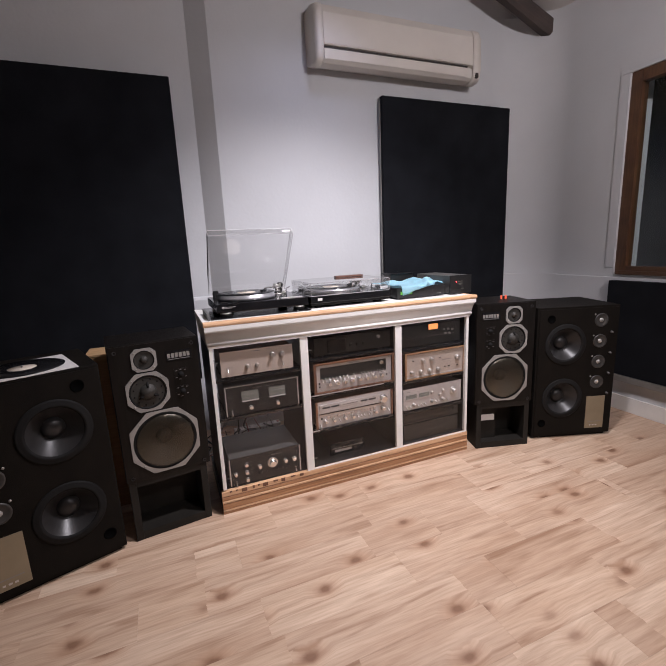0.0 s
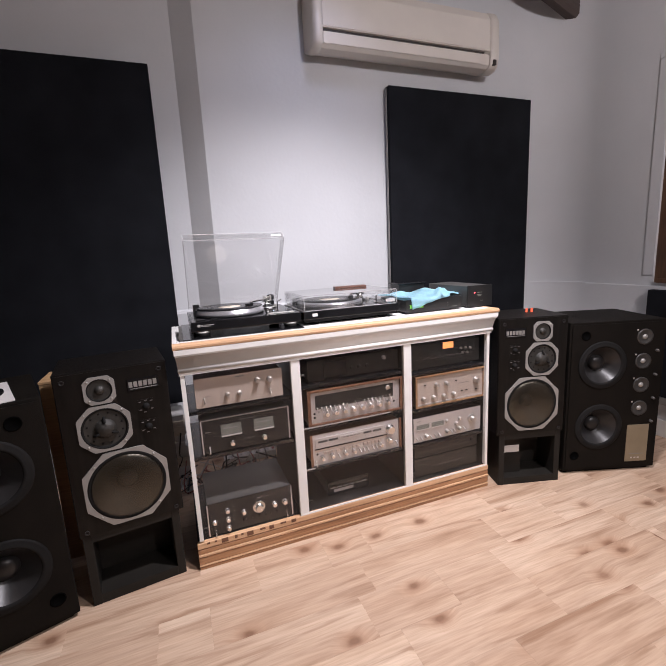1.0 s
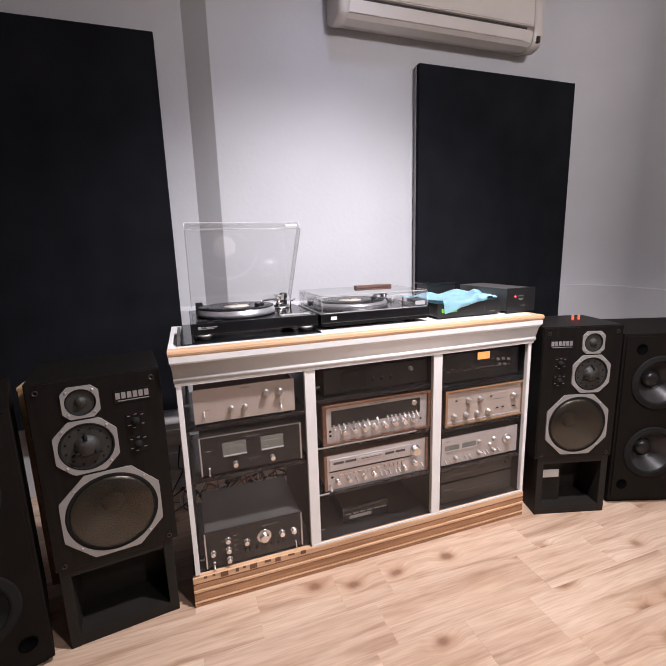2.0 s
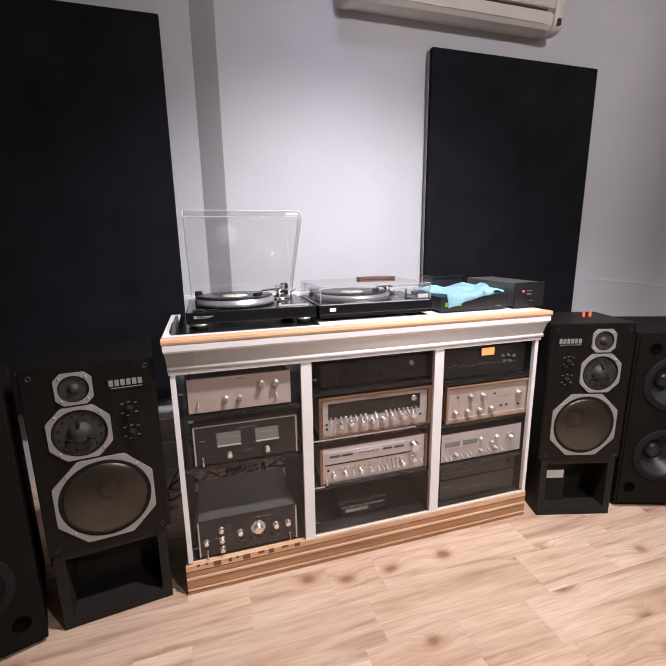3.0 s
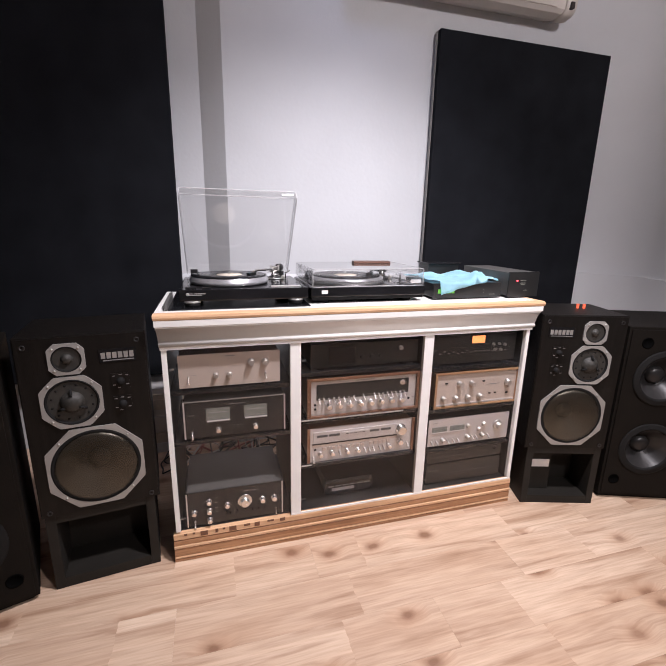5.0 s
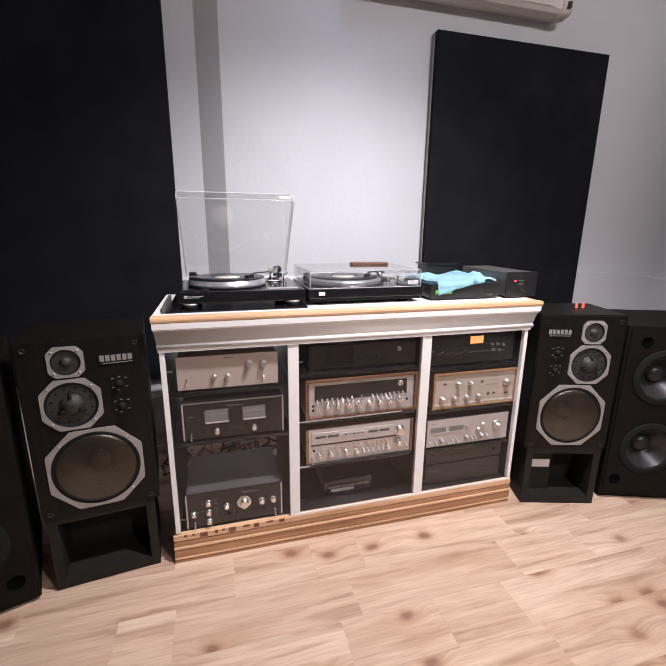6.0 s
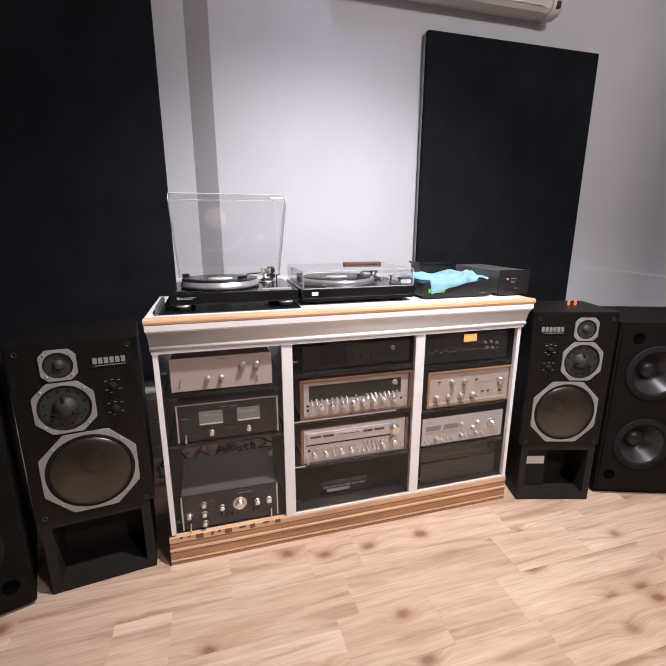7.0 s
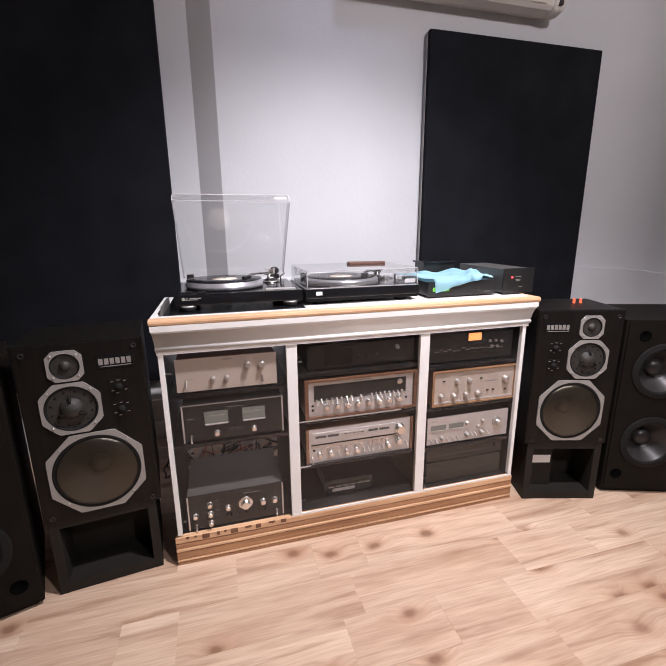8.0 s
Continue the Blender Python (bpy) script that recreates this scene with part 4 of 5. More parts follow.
for k in range(22):
    x = -0.24 + 0.026 * k
    r_ = rng.choice((0.003, 0.004, 0.005))
    pts = [(x + rng.uniform(-0.10, 0.10), rng.uniform(-0.16, 0.12), r_ + 0.02 * rng.random() * (j % 2) + 0.10 * (j == 4)) for j in range(5)]
    if k % 3 == 0:
        pts += [(pts[-1][0], -0.20, 0.28), (pts[-1][0] + 0.02, -0.26, 0.42)]
    part("cable", tube(smooth_path(pts, 6), r_, 6), rng.choice((CABLE_RED, CABLE_WHITE, CABLE_BLACK, CABLE_BLACK, CABLE_BLACK)), cables)
strip = thing("power_strip", pose(0.53, 3.03, 0), "long white power strip on the floor among the cables", "power strip")
part("body", B(-0.17, 0.17, -0.030, 0.030, 0, 0.042, bevel=0.006, seg=3), WHITE, strip)
for k in range(5):
    so = part("socket", lathe([(0.021, 0.0005), (0.021, 0.003), (0.018, 0.003), (0.017, 0.001), (0, 0.001)], at=(-0.125 + 0.058 * k, 0, 0.042), seg=20), PAPER, strip)
    for dx in (-0.0075, 0.0075):
        part("contact_hole", lathe([(0, 0.0016), (0.003, 0.0016), (0.003, 0.0011)], at=(-0.125 + 0.058 * k + dx, 0, 0.042), seg=8), RUBBER, so)
part("switch", B(0.146, 0.163, -0.012, 0.012, 0.0422, 0.046, bevel=0.001), CABLE_RED, strip, "red rocker switch")
papers = thing("paper_stack", pose(0.02, 3.08, 0), "uneven stack of white card folders on the floor behind the speaker", "papers")
z = 0.0
rng = random.Random(5)
while z < 0.37:
    h = rng.choice((0.03, 0.045, 0.06))
    a, b = rng.uniform(-0.012, 0.012), rng.uniform(-0.012, 0.012)
    part("folder", B(-0.12 + a, 0.13 + a, -0.09 + b, 0.11 + b, z + 0.0005, z + h, bevel=0.002), PAPER if rng.random() < 0.75 else LABEL, papers)
    z += h

# ---------------------------------------------------------------- turntables


def record_disc(parent, x, y, z, r=0.150):
    part("record", lathe([(0, 0), (r, 0), (r, 0.0018), (0.052, 0.0014), (0.051, 0.001), (0, 0.001)], at=(x, y, z), seg=64), VINYL, parent, "black vinyl record")
    part("record_label", lathe([(0, 0.0012), (0.050, 0.0012), (0.050, 0.0017), (0, 0.0017)], at=(x, y, z), seg=36), LABEL, parent, "pale paper label")
    part("spindle", lathe([(0.0035, 0), (0.0035, 0.010), (0.0015, 0.014), (0, 0.014)], at=(x, y, z), seg=12), CHROME, parent)


def tonearm(parent, px, py, z, tx, ty):
    """A tonearm from its pivot to the headshell at (tx, ty)."""
    bm = lathe([(0, 0), (0.031, 0), (0.031, 0.006), (0.024, 0.006), (0.024, 0.012), (0.013, 0.012), (0.013, 0.030), (0.019, 0.030), (0.019, 0.036), (0, 0.036)], at=(px, py, z), seg=28)
    for f in bm.faces:
        f.smooth = abs(f.normal.z) < 0.5
    part("arm_base", bm, BLACK_SATIN, parent)
    part("arm_collar", lathe([(0.0135, 0.014), (0.0165, 0.014), (0.0165, 0.022), (0.0135, 0.022)], at=(px, py, z), seg=24), CHROME, parent)
    for x0 in (px - 0.020, px + 0.013):
        part("arm_yoke", B(x0, x0 + 0.007, py - 0.008, py + 0.008, z + 0.0365, z + 0.060, bevel=0.0015), DULL_STEEL, parent)
    part("arm_bearing", B(px - 0.011, px + 0.011, py - 0.012, py + 0.012, z + 0.039, z + 0.056, bevel=0.003), CHROME, parent)
    part("antiskate_dial", lathe([(0, 0.016), (0.008, 0.016), (0.010, 0.013), (0.010, 0.0004)], at=(px + 0.036, py - 0.020, z), seg=18), DULL_STEEL, parent)
    part("lift_bar", tube([(px - 0.030, py - 0.022, z + 0.034), (px + 0.012, py - 0.030, z + 0.036)], 0.0018, 6), CHROME, parent)
    part("lift_post", tube([(px - 0.008, py - 0.026, z), (px - 0.008, py - 0.026, z + 0.035)], 0.004, 8), CHROME, parent)
    d = Vector((tx - px, ty - py, 0)).normalized()
    n_ = Vector((-d.y, d.x, 0))
    L_ = math.hypot(tx - px, ty - py)
    P0 = Vector((px, py, z + 0.046))
    part("arm_tube", tube(smooth_path([P0 - d * 0.03, P0, P0 + d * L_ * 0.35 + n_ * 0.012, P0 + d * L_ * 0.7 - n_ * 0.010, P0 + d * (L_ - 0.02)], 6), 0.0045, 8), CHROME, parent)
    bm = lathe([(0, 0.0), (0.015, 0.0), (0.0165, 0.004), (0.0165, 0.028), (0.013, 0.032), (0, 0.032)], seg=22)
    bmesh.ops.rotate(bm, verts=bm.verts, matrix=Vector((0, 0, 1)).rotation_difference(-d).to_matrix())
    bmesh.ops.translate(bm, verts=bm.verts, vec=P0 - d * 0.022)
    part("counterweight", bm, BLACK_SATIN, parent)
    bm = B(-0.022, 0.022, -0.009, 0.009, -0.014, 0.001, bevel=0.002)
    bmesh.ops.rotate(bm, verts=bm.verts, matrix=Matrix.Rotation(math.atan2(d.y, d.x), 3, "Z"))
    bmesh.ops.translate(bm, verts=bm.verts, vec=P0 + d * (L_ - 0.005) + Vector((0, 0, -0.004)))
    part("headshell", bm, BLACK_SATIN, parent)


def dust_cover(parent, w, d, h, at, turn, t=0.003):
    """A clear hinged cover: a shallow open box, hinged at its rear lower edge."""
    bm = B(0, w, -d, 0, 0, h)
    bmesh.ops.bevel(bm, geom=[e for e in bm.edges if all(v.co.z > h / 2 for v in e.verts) or abs(e.verts[0].co.z - e.verts[1].co.z) > h / 2], offset=0.006, segments=3, profile=0.5, affect="EDGES")
    bmesh.ops.delete(bm, geom=[f for f in bm.faces if f.calc_center_median().z < 1e-4], context="FACES")
    bmesh.ops.recalc_face_normals(bm, faces=bm.faces)
    bmesh.ops.solidify(bm, geom=bm.faces[:], thickness=t)
    ob = part("dust_cover", bm, ACRYLIC, parent, "clear acrylic dust cover")
    e = 0.0022
    # Whitened strips stand in for the highlights along the cover's edges.
    for args in ((0.004, w - 0.004, -d - 0.0008, -d + e, 0.0, e), (0.006, w - 0.006, -d - 0.0006, -d + e, h - e, h + 0.0006), (-0.0006, e, -d + 0.004, 0, 0.0, e), (w - e, w + 0.0006, -d + 0.004, 0, 0.0, e),
                 (w - e, w + 0.0006, -d - 0.0006, -d + e, 0.004, h - 0.004), (-0.0006, e, -d - 0.0006, -d + e, 0.004, h - 0.004), (w - e, w + 0.0004, -d + 0.006, 0, h - e, h + 0.0004)):
        part("cover_glint", B(*args), ACRYLIC_GLINT, ob, "whitened strip standing in for the glint of the edge")
    part("cover_catch", B(w - 0.060, w - 0.012, -d - 0.004, -d - 0.001, 0.010, 0.026, bevel=0.002), ACRYLIC_GLINT, ob)
    ob.matrix_basis = Matrix.Translation(at) @ Matrix.Rotation(radians(turn), 4, "X")
    return ob


single("isolation_slab", B(0.19, 0.700, 2.15, 2.598, TOPZ, TOPZ + 0.005, bevel=0.0015), BLACK_GLOSS, "thin black glass slab under the turntable", "slab")
single("edge_guard", extrude([(2.152, TOPZ), (2.152, TOPZ + 0.006), (2.20, TOPZ + 0.026), (2.40, TOPZ + 0.028), (2.40, TOPZ)], 0.178, 0.1885), GREY_TOP, "grey rubber guard strip beside the turntable slab", "guard strip")
tt = thing("turntable", pose(0.227, 2.19, TOPZ + 0.005), "black turntable with half-open clear cover and silver platter", "turntable", "turntables on the cabinet")
for x in (0.045, 0.425):
    for y in (0.045, 0.36):
        y -= 0.024 if y < 0.1 else 0
        f = part("foot", lathe([(0, 0), (0.026, 0), (0.028, 0.004), (0.028, 0.012), (0.022, 0.016), (0.022, 0.022), (0, 0.022)], at=(x, y, 0), seg=26), RUBBER, tt, "dark isolating foot with a pale band")
        part("foot_ring", lathe([(0.0222, 0.0125), (0.0290, 0.0130), (0.0290, 0.0195), (0.0222, 0.0200)], at=(x, y, 0), seg=26), DULL_STEEL, f)
part("plinth", B(0, 0.472, 0, 0.40, 0.020, 0.062, bevel=0.004, seg=3), BLACK_GLOSS, tt)
part("platter", lathe([(0, 0.063), (0.150, 0.063), (0.156, 0.068), (0.156, 0.078), (0.151, 0.081), (0.151, 0.090), (0.146, 0.092), (0, 0.092)], at=(0.185, 0.195, 0), seg=64), PLATTER, tt, "silver platter")
record_disc(tt, 0.185, 0.195, 0.0925)
tonearm(tt, 0.385, 0.295, 0.0625, 0.268, 0.150)
part("control_strip", B(0.335, 0.450, 0.030, 0.060, 0.0623, 0.0650, bevel=0.001), SILVER, tt, "silver control strip")
knob(tt, 0.03, 0.045, 0.006, 0.004, DULL_STEEL)
for x0, x1, z in ((0.030, 0.048, 0.0455), (0.052, 0.092, 0.0455), (0.030, 0.080, 0.0405)):
    bar(tt, x0, x1, z, z + 0.003, GREY_PRINT)
part("cue_lever", tube([(0.425, 0.255, 0.0625), (0.425, 0.250, 0.092), (0.438, 0.225, 0.104)], 0.003, 8), CHROME, tt)
part("cue_lever", tube([(0.415, 0.330, 0.0625), (0.418, 0.330, 0.110), (0.408, 0.322, 0.118)], 0.0035, 8), BLACK_SATIN, tt)
part("speed_lever", B(0.022, 0.060, 0.022, 0.040, 0.0622, 0.0680, bevel=0.002), BLACK_SATIN, tt)
part("speed_lever", B(0.080, 0.112, 0.016, 0.030, 0.0622, 0.0675, bevel=0.002), BLACK_SATIN, tt)
part("arm_scale", lathe([(0.030, 0), (0.043, 0), (0.043, 0.004), (0.030, 0.006)], at=(0.385, 0.295, 0.0625), seg=32), CHROME, tt)
part("hinge", B(0.030, 0.065, 0.385, 0.405, 0.0622, 0.085, bevel=0.003), BLACK_SATIN, tt)
part("hinge", B(0.405, 0.440, 0.385, 0.405, 0.0622, 0.085, bevel=0.003), BLACK_SATIN, tt)
part("cable_clip", B(0.028, 0.058, 0.345, 0.362, 0.0622, 0.100, bevel=0.003), BLACK_SATIN, tt)
dust_cover(tt, 0.452, 0.405, 0.046, (0.010, 0.410, 0.074), -53)

tt = thing("turntable", pose(0.712, 2.19, TOPZ), "black turntable with closed clear cover and strobe-dotted platter", "turntable", "turntables on the cabinet")
for x in (0.06, 0.42):
    for y in (0.05, 0.31):
        part("foot", lathe([(0, 0), (0.024, 0), (0.024, 0.015), (0, 0.016)], at=(x, y, 0), seg=22), RUBBER, tt)
part("base", B(0.004, 0.482, 0.006, 0.36, 0.014, 0.027, bevel=0.003), RUBBER, tt)
part("plinth", B(0, 0.486, 0, 0.365, 0.0275, 0.064, bevel=0.004, seg=3), BLACK_GLOSS, tt)
part("platter", lathe([(0, 0.065), (0.160, 0.065), (0.166, 0.068), (0.163, 0.088), (0.152, 0.091), (0, 0.091)], at=(0.195, 0.185, 0), seg=72), PLATTER, tt, "strobe-dotted metal platter")
bm = bmesh.new()
for k in range(90):
    a = 2 * math.pi * k / 90
    for zz, rr in ((0.072, 0.1662), (0.080, 0.1652)):
        r_ = bmesh.ops.create_cube(bm, size=1)
        bmesh.ops.scale(bm, vec=(0.002, 0.005, 0.004), verts=r_["verts"])
        bmesh.ops.rotate(bm, verts=r_["verts"], matrix=Matrix.Rotation(a, 3, "Z"))
        bmesh.ops.translate(bm, verts=r_["verts"], vec=(0.195 + rr * math.cos(a), 0.185 + rr * math.sin(a), zz))
tagged(part("strobe_dots", bm, CHROME, tt), kind="stuff")
record_disc(tt, 0.195, 0.185, 0.0915)
tonearm(tt, 0.400, 0.270, 0.0645, 0.285, 0.130)
part("headshell_rest", lathe([(0.004, 0), (0.004, 0.03), (0, 0.03)], at=(0.44, 0.15, 0.0645), seg=10), BLACK_SATIN, tt)
bar(tt, 0.040, 0.065, 0.040, 0.054, PAPER, "badge", t=0.0015)
part("front_strip", B(0.020, 0.330, 0.008, 0.0195, 0.0643, 0.0662, bevel=0.0006), SILVER, tt, "bright control strip")
part("pitch_slider", B(0.415, 0.450, 0.030, 0.120, 0.0643, 0.0665, bevel=0.001), BLACK_SATIN, tt)
part("speed_button", B(0.100, 0.125, 0.010, 0.018, 0.0664, 0.0690, bevel=0.001), SILVER, tt)
part("speed_button", B(0.132, 0.157, 0.010, 0.018, 0.0664, 0.0690, bevel=0.001), SILVER, tt)
dust_cover(tt, 0.474, 0.355, 0.070, (0.006, 0.362, 0.0648), 0)
part("hinge", B(0.050, 0.090, 0.3655, 0.380, 0.035, 0.075, bevel=0.003), BLACK_SATIN, tt)
part("hinge", B(0.396, 0.436, 0.3655, 0.380, 0.035, 0.075, bevel=0.003), BLACK_SATIN, tt)
single("record_brush", B(-0.088, 0.088, -0.020, 0.020, 0, 0.011, bevel=0.003), BRUSH_WOOD, "flat walnut record brush on the turntable cover", "brush", pose(1.055, 2.455, TOPZ + 0.0648 + 0.0702, rz=-3))

# ---------------------------------------------------------------- boxes and cloth on the top
u, w, h = unit(1.245, 1.580, 2.20, TOPZ, 1.067, 0.28, "low black amplifier with rounded edges under a blue cloth", "amplifier", BLACK_SATIN, BLACK_SATIN, group="units on the cabinet")
for x, z in ((0.245, 0.038), (0.245, 0.026), (0.275, 0.018)):
    bar(u, x, x + (0.030 if x > 0.26 else 0.004), z, z + 0.003, METER, "indicator")
part("green_tag", B(0.022, 0.100, -0.0018, -0.0004, 0.028, 0.046), GREEN, u, "green paper tag")
u, w, h = unit(1.372, 1.540, 2.49, TOPZ, 1.122, 0.105, "black power supply box with a lidded top", "power supply", BLACK_SATIN, BLACK_SATIN, group="units on the cabinet")
part("lid", B(-0.008, w + 0.008, -0.010, 0.108, h + 0.0003, h + 0.008, bevel=0.002), BLACK_GLOSS, u)
u, w, h = unit(1.605, 1.765, 2.185, TOPZ, 1.113, 0.36, "narrow deep dark grey power amplifier with a red light", "power amplifier", BLACK_SATIN, GREY_TOP, group="units on the cabinet")
knob(u, 0.045, 0.078, 0.004, 0.003, RED_LED)
for x0, x1, z in ((0.060, 0.092, 0.078), (0.062, 0.090, 0.066), (0.066, 0.086, 0.060), (0.082, 0.100, 0.034)):
    bar(u, x0, x1, z, z + 0.003, METER)

bm = bmesh.new()
N1, N2 = 44, 30
grid = []
corner = [Vector((1.235, 2.50, 0)), Vector((1.66, 2.42, 0)), Vector((1.575, 2.215, 0)), Vector((1.275, 2.150, 0))]
for j in range(N2 + 1):
    row = []
    for i in range(N1 + 1):
        a, b = i / N1, j / N2
        p = corner[0].lerp(corner[1], a).lerp(corner[3].lerp(corner[2], a), b)
        wob = 0.010 * noise.noise((a * 3.1, b * 4.2, 2.0)) + 0.004 * noise.noise((a * 9, b * 7, 5.0))
        fold = 0.020 * math.exp(-((a - 0.62 - 0.2 * b) / 0.10) ** 2) * (1 - 0.5 * b) + 0.016 * math.exp(-((a - 0.95 + 0.4 * b) / 0.08) ** 2) + 0.010 * math.exp(-((a - 0.25 - 0.3 * b) / 0.05) ** 2)
        z = 1.0715 + max(0, wob + 0.004) + fold
        over = max(0, 2.196 - p.y - 0.010 * noise.noise((a * 5, 1.0, 3.0)))
        if over > 0:
            z = 1.0715 + max(0, wob) * 0.4 - over * 1.15
            p.y = 2.194 - 0.10 * over - 0.002
        row.append(bm.verts.new((p.x, p.y, z)))
    grid.append(row)
for j in range(N2):
    for i in range(N1):
        f = bm.faces.new((grid[j][i], grid[j + 1][i], grid[j + 1][i + 1], grid[j][i + 1]))
        f.smooth = True
r = bmesh.ops.solidify(bm, geom=bm.faces[:], thickness=-0.0018)
single("cleaning_cloth", bm, CLOTH, "pale blue crumpled microfibre cloth lying over an amplifier", "cloth")

# ---------------------------------------------------------------- three-way monitors on stands


def rect_pts(n, x0, x1, z0, z1, cx, cz):
    """n points along a rectangle at even angles round (cx, cz), with its corners among them."""
    out = []
    for k in range(n):
        a = 2 * math.pi * (k + 0.5) / n
        c, s_ = math.cos(a), math.sin(a)
        f = min(((x1 if c > 0 else x0) - cx) / c, ((z1 if s_ > 0 else z0) - cz) / s_)
        out.append((cx + f * c, cz + f * s_))
    for px, pz in ((x0, z0), (x1, z0), (x0, z1), (x1, z1)):
        k = min(range(n), key=lambda q: (out[q][0] - px) ** 2 + (out[q][1] - pz) ** 2)
        out[k] = (px, pz)
    return out


def shell(w, d, z0, z1, t=0.018):
    """A speaker cabinet open at its front: four sides and a back."""
    bm = plate([(-w / 2, z0), (w / 2, z0), (w / 2, z1), (-w / 2, z1)], 0, d - t, hole=[(-w / 2 + t, z0 + t), (w / 2 - t, z0 + t), (w / 2 - t, z1 - t), (-w / 2 + t, z1 - t)])
    sharp = [e for e in bm.edges if all(abs(abs(v.co.x) - w / 2) < 1e-6 and (abs(v.co.z - z0) < 1e-6 or abs(v.co.z - z1) < 1e-6) or (abs(v.co.y) < 1e-6 and (abs(abs(v.co.x) - w / 2) < 1e-6 or abs(v.co.z - z0) < 1e-6 or abs(v.co.z - z1) < 1e-6)) for v in e.verts)]
    bmesh.ops.bevel(bm, geom=sharp, offset=0.004, segments=2, profile=0.7, affect="EDGES")
    return box(bm, -w / 2 + 0.001, w / 2 - 0.001, d - t, d, z0 + 0.001, z1 - 0.001)


def driver(parent, cx, cz, half, cut, r, depth, dome, name, face=0.0, cone=None):
    """A driver: a cast ring, a dark roll surround, a dished cone or a flat diaphragm, and its dome."""
    n = 64
    d = part(name, plate(octagon(half, half * cut, n, cx, cz), face - 0.006, face - 0.0004, hole=ring_pts(r, n, cx, cz)), RING, parent, "grey cast ring")
    part("surround", lathe([(r * 1.0, 0.0045), (r * 0.985, 0.0065), (r * 0.95, 0.0072), (r * 0.905, 0.004), (r * 0.885, 0.0)], "y", at=(cx, face, cz), seg=56), RUBBER, d)
    part("cone", lathe([(r * 0.89, 0.001), (r * 0.62, -depth * 0.50), (dome * 1.05, -depth)], "y", at=(cx, face, cz), seg=56), cone, d)
    part("dome", lathe([(dome * 1.08, -depth), (dome * 0.92, -depth + dome * 0.35), (dome * 0.6, -depth + dome * 0.62), (0, -depth + dome * 0.74)], "y", at=(cx, face, cz), seg=36), cone, d)
    k = half * 0.694
    sm = mesh_of("screw", lathe([(0, 0.003), (0.0034, 0.0026), (0.0045, 0.0002)], "y", seg=10), DULL_STEEL)
    for sx in (-1, 1):
        for sz in (-1, 1):
            part("screw", sm, None, d, at=(cx + sx * k, face - 0.006, cz + sz * k))
    return d


def punched(name, color, cover):
    """A fine punched grille: part metal, part see-through."""
    m = mat(name, color, 0.27, 0.9, vary=0.2, scale=12, bump=0.10, bump_scale=500)
    nt = m.node_tree
    tr = nt.nodes.new("ShaderNodeBsdfTransparent")
    mx = nt.nodes.new("ShaderNodeMixShader")
    mx.inputs[0].default_value = cover
    nt.links.new(tr.outputs[0], mx.inputs[1])
    nt.links.new(nt.nodes["Principled BSDF"].outputs[0], mx.inputs[2])
    nt.links.new(mx.outputs[0], nt.nodes["Material Output"].inputs["Surface"])
    return m


GRILLE = punched("brown_punched_grille", (0.130, 0.119, 0.096), 0.5)
DOME_GREY = mat("grey_driver_mesh", (0.034, 0.032, 0.028), 0.5, 0.2, vary=0.25, scale=30, bump=0.25, bump_scale=420)
WOOFER_MESH = mat("brown_woofer_mesh", (0.046, 0.037, 0.022), 0.55, 0.15, vary=0.35, scale=9, bump=0.30, bump_scale=420)


